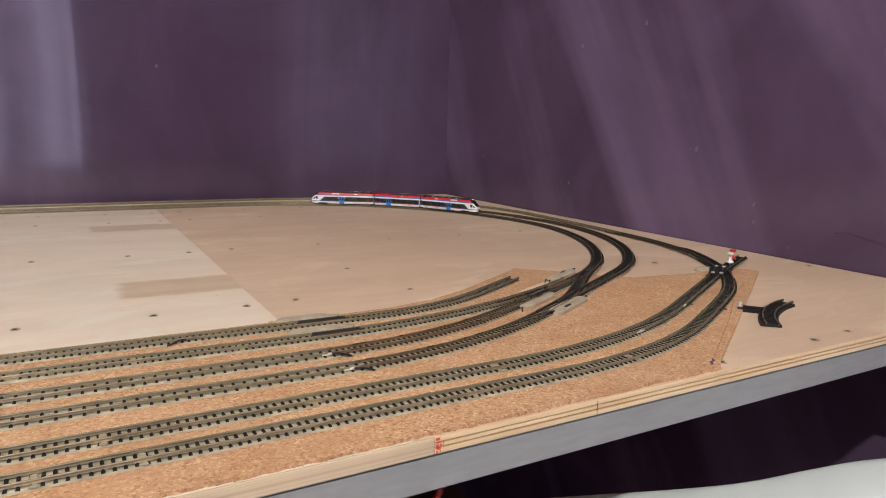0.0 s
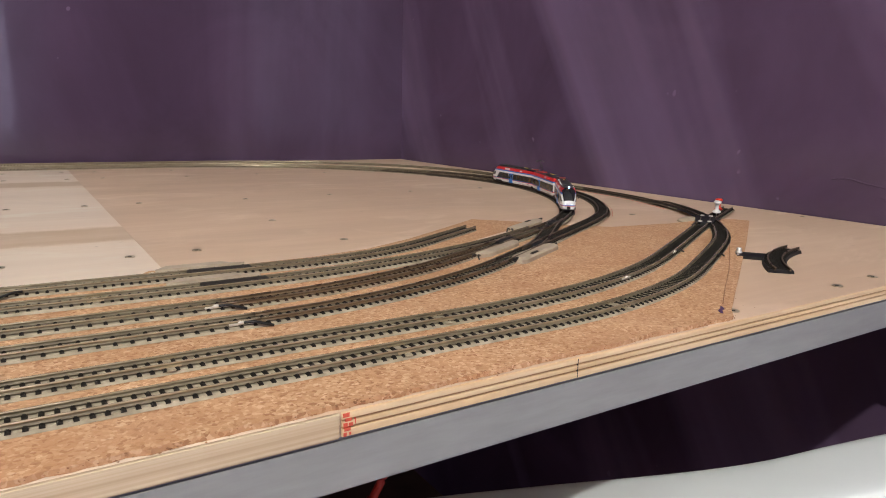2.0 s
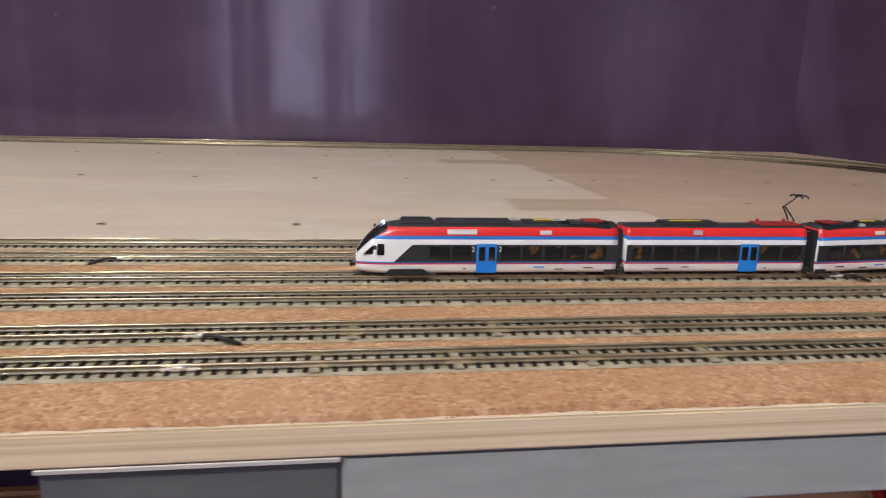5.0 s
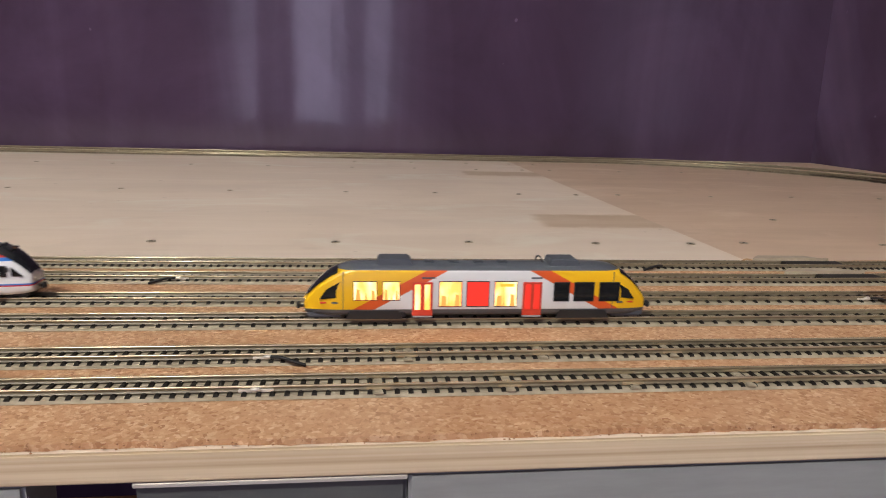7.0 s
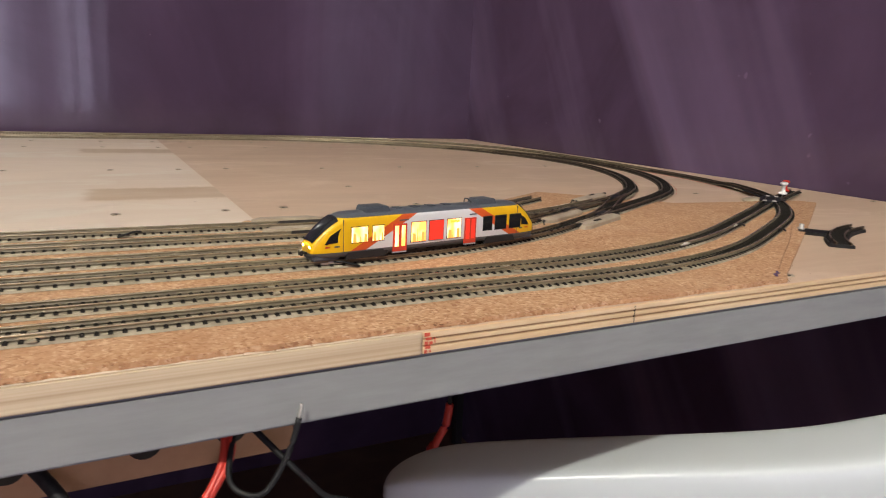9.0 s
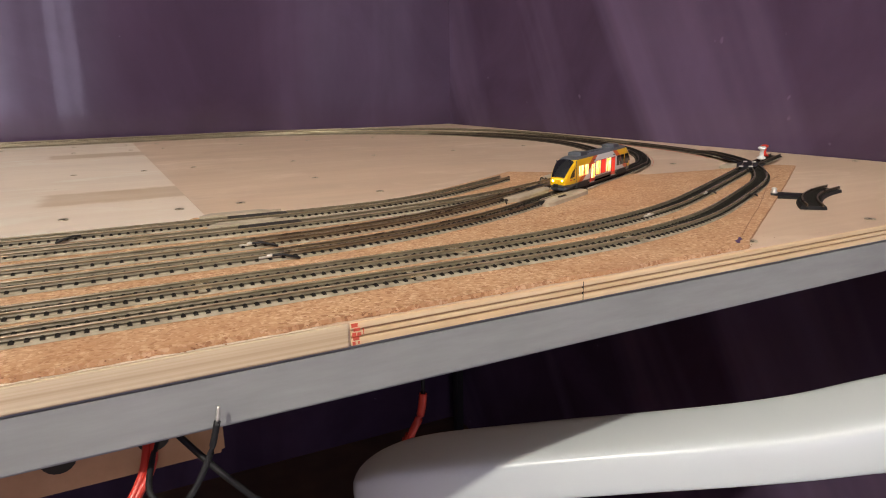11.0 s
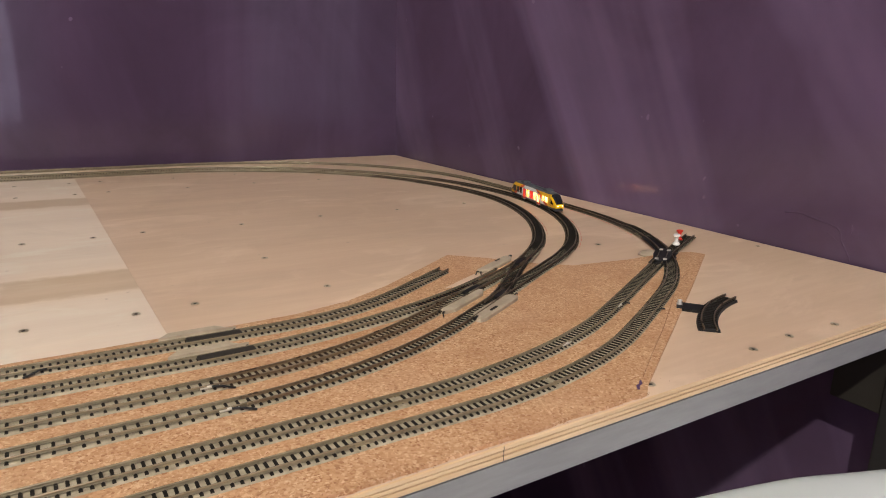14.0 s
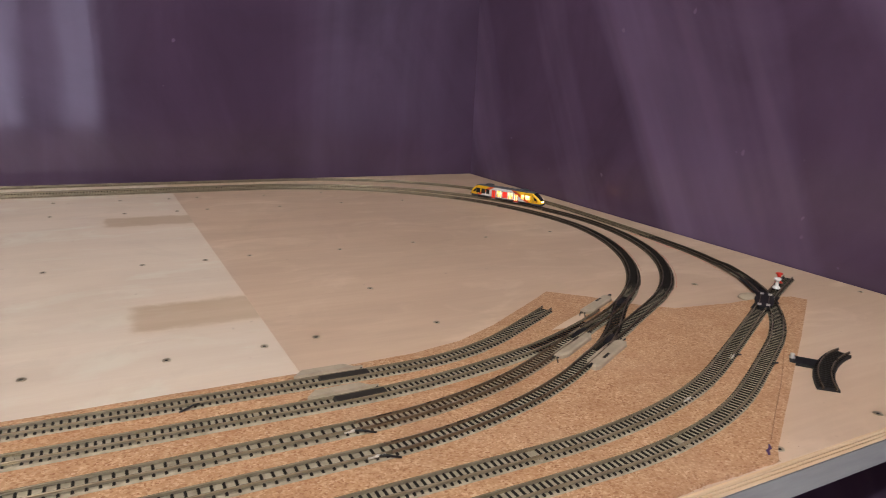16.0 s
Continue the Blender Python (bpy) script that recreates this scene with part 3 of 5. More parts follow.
L = LINES
G = 0.00475
lay("model_track", L["siding"], "grey-bedded model railway siding with dark sleepers ending on the cork", [(0.0, L["siding"].length, G, "dark")],
    [(0.0, 1.66, 0.0083, "bed"), (1.66, L["siding"].length, 0.0076, "bed")], [(0.0, L["siding"].length + 0.003, "rail")], (1.02, 1.80))
lay("model_track", L["second"], "grey-bedded model railway track with a black uncoupler", [(0.0, 1.80, G, "dark")],
    [(0.0, 1.70, 0.0093, "bed")], [(0.0, L["second"].length, "rail")], (1.02, 1.74))
lay("model_track", L["inner"], "model railway main track, brown rails before the curve", [(0.0, 1.512, 0.0068, "dark"), (1.515, 1.735, G, "brown"), (1.735, 2.5, G, "dark"), (2.5, L["inner"].length, G, "brown")],
    [(0.0, 1.54, 0.0083, "bed"), (1.54, 1.98, 0.0082, "bed_mid"), (1.98, 2.5, 0.0088, "bed_dark"), (2.5, L["inner"].length, 0.0084, "bed_mid")],
    [(0.0, 1.512, "rail"), (1.512, 1.95, "brown_rail"), (1.95, 2.6, "dark_rail"), (2.6, L["inner"].length, "rail")], (1.02, 1.92))
lay("model_track", L["middle"], "model railway main track with a wired rail joint", [(0.0, 1.52, 0.0068, "dark"), (1.523, 2.5, G, "dark"), (2.5, L["middle"].length, G, "brown")],
    [(0.0, 1.62, 0.0083, "bed"), (1.62, 2.0, 0.0079, "bed"), (2.0, 2.5, 0.0088, "bed_dark"), (2.5, L["middle"].length, 0.0084, "bed_mid")],
    [(0.0, 1.52, "rail"), (1.52, 1.72, "brown_rail"), (1.72, 2.6, "dark_rail"), (2.6, L["middle"].length, "rail")], (1.02, 2.0))
lay("model_track", L["fifth"], "model railway track with grey bed curving over cork", [(0.0, L["fifth"].length, G, "dark")],
    [(0.0, 1.80, 0.0083, "bed"), (1.80, L["fifth"].length, 0.0079, "bed")], [(0.0, 2.02, "rail"), (2.02, L["fifth"].length, "dark_rail")], (1.05, 2.05))
lay("model_track", L["outer"], "front model railway track curving round to the wall", [(0.0, 2.42, G, "dark"), (2.42, L["outer"].length, G, "brown")],
    [(0.0, 1.85, 0.0083, "bed"), (1.85, 2.2, 0.0079, "bed"), (2.2, 2.42, 0.0086, "bed_dark"), (2.42, L["outer"].length, 0.0084, "bed_mid")], [(0.0, 2.03, "rail"), (2.03, 2.4, "dark_rail"), (2.4, L["outer"].length, "rail")], (1.08, 2.2))



# ---------------------------------------------------------------- trains
def body_loft(name, stations, mats, pick=None):
    """A car body: stations (x, half width, bottom, shoulder, top) from the tail to the nose; the section has a round roof."""
    verts, faces, n = [], [], None
    for x, w, zb, zs, zt in stations:
        ring = [(0.0, zb), (w * 0.86, zb), (w * 0.97, zb + 0.0016 * min(1, (zs - zb) / 0.004)), (w, zb + (zs - zb) * 0.35), (w, zb + (zs - zb) * 0.7), (w * 0.985, zs)]
        for a in (20, 40, 60, 78):
            ring.append((w * 0.985 * math.cos(radians(a)) ** 0.75, zs + (zt - zs) * math.sin(radians(a))))
        ring.append((0.0, zt))
        full = ring + [(-y, z) for y, z in ring[-2:0:-1]]
        n = len(full)
        verts += [(x, y, z) for y, z in full]
    for i in range(len(stations) - 1):
        for k in range(n):
            a, b = i * n + k, i * n + (k + 1) % n
            faces.append((a, b, b + n, a + n))
    faces.append(tuple(range(n))[::-1])
    faces.append(tuple(range((len(stations) - 1) * n, len(stations) * n)))
    index = None
    if pick:
        index = [pick([verts[v] for v in f]) for f in faces]
    return mesh_object(name, verts, faces, mats, index, smooth=True)


def nose_stations(x_back, x_nose, half, zb, zs, zt, low=0.0085, rake=2.3):
    """Stations that run from the full section to a raked, rounded nose."""
    out = []
    for t in (0.0, 0.12, 0.25, 0.38, 0.5, 0.62, 0.73, 0.82, 0.9, 0.96, 0.99, 1.0):
        x = x_back + (x_nose - x_back) * t
        w = half * (1 - 0.30 * t ** 3.0 - (0.16 if t == 1.0 else 0.05 if t == 0.99 else 0.0))
        top = zt - (zt - low) * t ** rake - (0.0012 if t == 1.0 else 0.0)
        out.append((x, w, zb + 0.0012 * t ** 4, min(zs - (zs - low * 0.9) * t ** 1.6, top - 0.0003), top))
    return out


def screen_shell(name, stations, lo, hi, mat, lift=0.00035):
    """A glazed cap over the roof side of the stations between lo and hi along x."""
    rows = []
    for x, w, zb, zs, zt in stations:
        if lo <= abs(x) <= hi:
            ring = []
            for a in (32, 45, 58, 74, 90, 106, 122, 135, 148):
                c = math.cos(radians(a))
                ring.append((x + lift * (1 if x > 0 else -1), math.copysign(abs(c) ** 0.75, c) * w * 0.985 * 0.97, zs + (zt - zs) * math.sin(radians(a)) + lift))
            rows.append(ring)
    n = len(rows[0])
    verts = [p for r in rows for p in r]
    faces = [(i * n + k, i * n + k + 1, (i + 1) * n + k + 1, (i + 1) * n + k) for i in range(len(rows) - 1) for k in range(n - 1)]
    return mesh_object(name, verts, faces, mat, smooth=True)


def side_panel(name, outline, y, thick, mat, sign):
    """A thin plate on a car side, outline in (x, z)."""
    bm = bmesh.new()
    inner = [bm.verts.new((x, sign * (y - 0.0006), z)) for x, z in outline]
    outer = [bm.verts.new((x, sign * (y + thick), z)) for x, z in outline]
    bm.faces.new(outer)
    bm.faces.new(inner[::-1])
    for i in range(len(outline)):
        j = (i + 1) % len(outline)
        bm.faces.new((inner[i], inner[j], outer[j], outer[i]))
    return finish(bm, name, mat)


def quad(x0, x1, z0, z1):
    return [(x0, z0), (x1, z0), (x1, z1), (x0, z1)]


def livery_white_red_blue():
    k = Nodes("white_red_blue_livery", 0.3)
    x, y, z = k.axes()
    white, red, blue = (0.80, 0.81, 0.80), (0.62, 0.022, 0.022), (0.02, 0.17, 0.56)
    c = k.ramp(k.math("MULTIPLY", z, 30.0), [(0.0, (0.02, 0.02, 0.022)), (0.0018 * 30, white), (0.0062 * 30, red), (0.0069 * 30, blue), (0.0075 * 30, white), (0.0186 * 30, blue),
                                             (0.0203 * 30, red), (0.0243 * 30, (0.035, 0.036, 0.04))], "CONSTANT")
    return k.colour(c)


def livery_yellow():
    k = Nodes("yellow_white_livery", 0.3)
    x, y, z = k.axes()
    slant = k.math("ADD", k.math("ABSOLUTE", k.math("ADD", x, 0.004)), k.math("MULTIPLY", k.math("SUBTRACT", z, 0.0043), 1.93))
    c = k.ramp(k.math("MULTIPLY", slant, 8.0), [(0.0, (0.72, 0.73, 0.73)), (0.0565 * 8, (0.66, 0.10, 0.02)), (0.0665 * 8, (0.82, 0.48, 0.010))], "CONSTANT")
    n = k.ramp(k.math("MULTIPLY", z, 30.0), [(0.0, (0, 0, 0)), (0.0052 * 30, (1, 1, 1))], "CONSTANT")
    c = k.mix(n, (0.085, 0.09, 0.10), c)
    r = k.ramp(k.math("MULTIPLY", z, 30.0), [(0.0, (0, 0, 0)), (0.0232 * 30, (1, 1, 1))], "CONSTANT")
    c = k.mix(r, c, (0.085, 0.095, 0.11))
    return k.colour(c)


def lit_window():
    k = Nodes("lit_window", 0.25)
    n = k.noise(k.scaled(1.3, 1.0, 0.7), 150, 1, 0.4)
    c = k.ramp(n, [(0.38, (1.0, 0.34, 0.07)), (0.50, (1.0, 0.55, 0.19)), (0.64, (1.0, 0.76, 0.38))])
    k.put(k.b, "Emission Color", c)
    k.b.inputs["Emission Strength"].default_value = 3.0
    return k.colour((0.25, 0.12, 0.05, 1))


def dim_window():
    k = Nodes("dim_window", 0.12)
    n = k.noise(k.scaled(1, 1, 1), 170, 2, 0.5)
    c = k.ramp(n, [(0.56, (0.0, 0.0, 0.0)), (0.7, (0.30, 0.12, 0.01))])
    k.put(k.b, "Emission Color", c)
    k.b.inputs["Emission Strength"].default_value = 0.35
    return k.colour((0.012, 0.013, 0.014, 1))


V = dict(
    swiss=livery_white_red_blue(), yellow=livery_yellow(), lit=lit_window(), dim=dim_window(),
    dark_glass=plain("dark_tinted_glass", (0.012, 0.014, 0.016), 0.1, coat=0.3),
    band=plain("anthracite_band", (0.022, 0.026, 0.029), 0.3),
    blue_door=plain("blue_door", (0.02, 0.2, 0.62), 0.35),
    red_door=plain("red_door", (0.62, 0.06, 0.03), 0.35),
    seat=plain("lit_orange_seat", (0.5, 0.12, 0.03), 0.5, emit=(1.0, 0.30, 0.06), power=1.7),
    lit_red=plain("lit_red_panel", (0.6, 0.03, 0.02), 0.4, emit=(1.0, 0.04, 0.02), power=0.7),
    roof=plain("slate_grey_roof", (0.075, 0.085, 0.10), 0.5),
    roof_dark=plain("dark_roof", (0.03, 0.031, 0.035), 0.5),
    roof_red=plain("red_roof_gear", (0.36, 0.03, 0.025), 0.45),
    bogie=plain("black_bogie", (0.012, 0.012, 0.012), 0.6),
    wheel=plain("steel_wheel", (0.25, 0.24, 0.23), 0.35, 0.9),
    white=plain("white_panel", (0.74, 0.74, 0.72), 0.35),
    yellow_bar=plain("yellow_bar", (0.75, 0.55, 0.03), 0.4),
    bright=plain("white_headlight", (0.8, 0.9, 1), 0.2, emit=(0.35, 0.60, 1.0), power=9),
    warm=plain("warm_headlight", (1, 0.9, 0.6), 0.2, emit=(1.0, 0.68, 0.22), power=220),
    amber=plain("amber_display", (0.2, 0.12, 0.01), 0.3, emit=(1.0, 0.6, 0.05), power=1.2),
    grey=plain("light_grey_trim", (0.45, 0.46, 0.47), 0.4),
)


def bogie(parent, x, wheelbase=0.0165):
    bm = bmesh.new()
    add_box(bm, x - wheelbase * 0.85, x + wheelbase * 0.85, -0.0068, 0.0068, 0.0016, 0.0044)
    for s in (-1, 1):
        add_box(bm, x - 0.004, x + 0.004, s * 0.0068 - 0.0006, s * 0.0068 + 0.0006, 0.0022, 0.0040)
        for e in (-1, 1):
            add_box(bm, x + e * wheelbase / 2 - 0.002, x + e * wheelbase / 2 + 0.002, s * 0.0068 - 0.0007, s * 0.0068 + 0.0007, 0.0014, 0.0036)
    b = part("bogie", finish(bm, "bogie", V["bogie"], 0.0003, 1), parent, "black bogie frame")
    disc = lathe("wheel", [(0.0031, -0.0012), (0.0033, -0.0008), (0.0028, -0.0004), (0.00275, 0.0010), (0.0012, 0.0012)], V["wheel"], 16)
    for e in (-1, 1):
        for s in (-1, 1):
            part("wheel", disc, b, m=pose(x + e * wheelbase / 2, s * 0.0052, 0.0028, -90 * s))


def coupler(parent, x, sign):
    bm = bmesh.new()
    add_box(bm, min(x, x + sign * 0.0042), max(x, x + sign * 0.0042), -0.0006, 0.0006, 0.0042, 0.0054)
    add_box(bm, min(x + sign * 0.0036, x + sign * 0.0052), max(x + sign * 0.0036, x + sign * 0.0052), -0.0018, 0.0018, 0.0038, 0.0064)
    part("coupler", finish(bm, "coupler", V["bogie"], 0.0003, 1), parent, "black hook coupler")


def class_digit(parent, x, y, side):
    """The white class number beside a door."""
    curve = bpy.data.curves.new("class_number", "FONT")
    curve.body, curve.size, curve.extrude, curve.align_x = "2", 0.0034, 0.00005, "CENTER"
    curve.materials.append(V["white"])
    part("class_number", curve, parent, "white class number", pose(x, y, 0.0128, 90, 0, 0 if side < 0 else 180))


def swiss_end(lit):
    """End section, nose at +x."""
    car = thing("railcar_end_section", "white model train end section, red and blue stripes, %s" % ("lit headlamps" if lit else "dark tail"), "model train", "three-part model train")
    half, tail, nose = 0.0088, -0.0665, 0.0660
    st = [(tail, half, 0.0020, 0.0205, 0.0262), (tail + 0.004, half, 0.0020, 0.0205, 0.0262), (0.0, half, 0.0020, 0.0205, 0.0262)]
    st += nose_stations(0.043, nose, half, 0.0020, 0.0205, 0.0262, 0.0108, 2.5)
    part("body", body_loft("body", st, V["swiss"]), car)
    part("windscreen", screen_shell("windscreen", st, 0.0505, 0.0657, V["dark_glass"]), car, "black raked windscreen")
    for s in (-1, 1):
        part("window_band", side_panel("window_band", [(tail, 0.0076), (0.0475, 0.0076), (0.0385, 0.0160), (tail, 0.0160)], half, 0.00015, V["band"], s), car, "anthracite window band")
        for x0, x1 in ((0.020, 0.030), (0.009, 0.0185), (-0.0155, -0.0060), (-0.0268, -0.0172), (-0.0380, -0.0285), (-0.0492, -0.0397), (-0.0605, -0.0509)):
            lit_pane = x0 < 0
            part("window", side_panel("window", quad(x0, x1, 0.0086, 0.0153), half, 0.0003, V["dim" if lit_pane else "dark_glass"], s), car)
        door = part("door", side_panel("door", quad(-0.0038, 0.0065, 0.0022, 0.0164), half, 0.00045, V["blue_door"], s), car, "blue double door")
        for x0, x1 in ((-0.0028, 0.0004), (0.0022, 0.0054)):
            part("door_window", side_panel("door_window", quad(x0, x1, 0.0082, 0.0150), half, 0.0007, V["dim"], s), door)
        part("cab_window", side_panel("cab_window", [(0.0575, 0.0112), (0.0625, 0.0112), (0.0605, 0.0132), (0.0575, 0.0158)], 0.0073, 0.0008, V["dark_glass"], s), car)
        part("cab_window", side_panel("cab_window", quad(0.0522, 0.0556, 0.0110, 0.0164), 0.0085, 0.0004, V["dark_glass"], s), car)
        part("roof_panel", side_panel("roof_panel", quad(0.0065, 0.0213, 0.0211, 0.0234), 0.0083, 0.0004, V["white"], s), car, "white roof-edge panel")
        part("roof_panel", side_panel("roof_panel", quad(-0.0315, -0.0255, 0.0211, 0.0230), 0.0083, 0.0004, V["white"], s), car, "white roof-edge panel")
        part("lettering", side_panel("lettering", quad(-0.0285, -0.0230, 0.0046, 0.0051), half, 0.0002, V["blue_door"], s), car)
        for x0, x1, z0 in ((0.0115, 0.013, 0.0040), (-0.0385, -0.034, 0.0036), (-0.054, -0.049, 0.0044)):
            part("lettering", side_panel("lettering", quad(x0, x1, z0, z0 + 0.0004), half, 0.0002, V["band"], s), car)
        lamp = lathe("headlamp", [(0.0010, -0.0005), (0.0011, 0.0004), (0.0006, 0.0008)], V["bright" if lit else "dark_glass"], 12)
        part("headlamp", lamp, car, m=pose(0.0652, s * 0.0037, 0.0088, 0, 80, s * 10))
        part("mirror", box("mirror", 0.0560, 0.0575, s * 0.0104 - 0.0006, s * 0.0104 + 0.0006, 0.0140, 0.0160, V["bogie"], 0.0002), car)
    part("top_lamp", lathe("top_lamp", [(0.0008, -0.0004), (0.0008, 0.0004), (0.0004, 0.0006)], V["bright" if lit else "dark_glass"], 12), car, m=pose(0.0525, 0, 0.0257, 0, 25))
    part("destination_display", box("destination_display", -0.0002, 0.0002, -0.0022, 0.0022, -0.0006, 0.0006, V["dim"]), car, m=pose(0.0568, 0, 0.0238, 0, -40))
    for s in (-1, 1):
        part("wheel_arch", side_panel("wheel_arch", [(0.0520, 0.0012), (0.0495, 0.0040), (0.0330, 0.0040), (0.0290, 0.0012)], half, 0.0002, V["bogie"], s), car, "black bogie opening")
        part("wheel_arch", side_panel("wheel_arch", quad(tail, tail + 0.006, 0.0012, 0.0034), half, 0.0002, V["bogie"], s), car)
    part("snowplough", box("snowplough", 0.052, 0.0635, -0.0062, 0.0062, 0.0006, 0.0034, V["bogie"], 0.0008), car, "black nose skirt")
    for x0, x1, w, h in ((0.028, 0.044, 0.0050, 0.0275), (-0.012, 0.026, 0.0054, 0.0270), (-0.034, -0.018, 0.0050, 0.0268), (-0.058, -0.042, 0.0046, 0.0266)):
        part("roof_unit", box("roof_unit", x0, x1, -w, w, 0.0252, h, V["roof_dark"], 0.0006), car, "dark roof equipment box")
    for x, y in ((0.018, -0.0058), (0.002, -0.0062), (-0.015, -0.0052), (-0.038, -0.0056), (-0.0475, 0.0)):
        part("roof_fitting", box("roof_fitting", x - 0.0016, x + 0.0016, y - 0.0008, y + 0.0008, 0.0250, 0.0266, V["grey"], 0.0002), car, "light grey roof fitting")
    for s in (-1, 1):
        for x in (-0.0055, 0.0082):
            class_digit(car, x, s * (half + 0.0004), s)
    part("roof_rod", box("roof_rod", -0.034, -0.024, -0.0006, 0.0006, 0.0267, 0.0273, V["yellow_bar"], 0.0001), car)
    part("roof_rod", box("roof_rod", -0.060, -0.050, -0.004, 0.004, 0.0264, 0.0272, V["roof_red"], 0.0003), car)
    bogie(car, 0.036)
    bogie(car, -0.058)
    coupler(car, 0.0640, 1)
    part("bellows", box("bellows", tail - 0.0030, tail + 0.0004, -0.0072, 0.0072, 0.0026, 0.0235, V["bogie"], 0.0006), car, "black gangway bellows")
    return car


def swiss_middle():
    car = thing("railcar_middle_section", "white model train middle section with raised pantograph", "model train", "three-part model train")
    half, a, b = 0.0088, -0.0455, 0.0455
    part("body", body_loft("body", [(x, half, 0.0020, 0.0205, 0.0258) for x in (a, a + 0.002, 0.0, b - 0.002, b)], V["swiss"]), car)
    for s in (-1, 1):
        part("window_band", side_panel("window_band", quad(a, b, 0.0076, 0.0160), half, 0.00015, V["band"], s), car, "anthracite window band")
        for x0, x1 in ((0.0335, 0.0425), (0.0225, 0.0318), (0.0112, 0.0207), (0.0, 0.0095), (-0.0100, -0.0012), (-0.0320, -0.0225), (-0.0430, -0.0337)):
            part("window", side_panel("window", quad(x0, x1, 0.0086, 0.0153), half, 0.0003, V["dim"], s), car)
        door = part("door", side_panel("door", quad(-0.0208, -0.0115, 0.0022, 0.0164), half, 0.00045, V["blue_door"], s), car, "blue double door")
        for x0, x1 in ((-0.0199, -0.0168), (-0.0154, -0.0123)):
            part("door_window", side_panel("door_window", quad(x0, x1, 0.0082, 0.0150), half, 0.0007, V["dim"], s), door)
        part("roof_panel", side_panel("roof_panel", quad(0.0085, 0.0130, 0.0211, 0.0234), 0.0083, 0.0004, V["grey"], s), car)
        for x0, x1, z0 in ((0.024, 0.031, 0.0037), (0.014, 0.0175, 0.0044), (-0.026, -0.0245, 0.0038)):
            part("lettering", side_panel("lettering", quad(x0, x1, z0, z0 + 0.0004), half, 0.0002, V["band"], s), car)
    part("roof_unit", box("roof_unit", -0.001, 0.027, -0.005, 0.005, 0.0248, 0.0268, V["roof_dark"], 0.0006), car, "dark roof equipment box")
    part("roof_rod", box("roof_rod", 0.006, 0.022, -0.0007, 0.0007, 0.0266, 0.0272, V["yellow_bar"], 0.0001), car)
    part("roof_rail", box("roof_rail", -0.0440, -0.022, -0.005, 0.005, 0.0252, 0.0262, V["roof_red"], 0.0003), car, "red pantograph base frame")
    for y in (-0.004, 0.004):
        for x in (-0.040, -0.026):
            part("insulator", lathe("insulator", [(0.0007, 0.026), (0.0009, 0.0268), (0.0005, 0.0276)], V["roof_red"], 8), car, m=pose(x, y, 0))
    arm = part("pantograph", tube("pantograph", [(-0.031, 0.0028, 0.0272), (-0.0295, 0.0020, 0.0300), (-0.0262, 0.0010, 0.0348)], 0.00042, V["roof_dark"], 6), car, "thin metal pantograph arm", pose(-0.0105, 0, 0))
    part("pantograph_arm", tube("pantograph_arm", [(-0.031, -0.0028, 0.0272), (-0.0295, -0.0020, 0.0300), (-0.0262, -0.0010, 0.0348)], 0.00042, V["roof_dark"], 6), arm)
    part("pantograph_arm", tube("pantograph_arm", [(-0.0262, 0, 0.0348), (-0.030, 0, 0.0375), (-0.0330, 0, 0.0402)], 0.00036, V["roof_dark"], 6), arm)
    for x in (-0.0322, -0.0352):
        part("collector_shoe", tube("collector_shoe", [(x, -0.0052, 0.0394), (x, -0.0040, 0.0404), (x, 0, 0.0406), (x, 0.0040, 0.0404), (x, 0.0052, 0.0394)], 0.00042, V["roof_dark"], 6), arm)
    bogie(car, 0.0400, 0.013)
    bogie(car, -0.0400, 0.013)
    return car


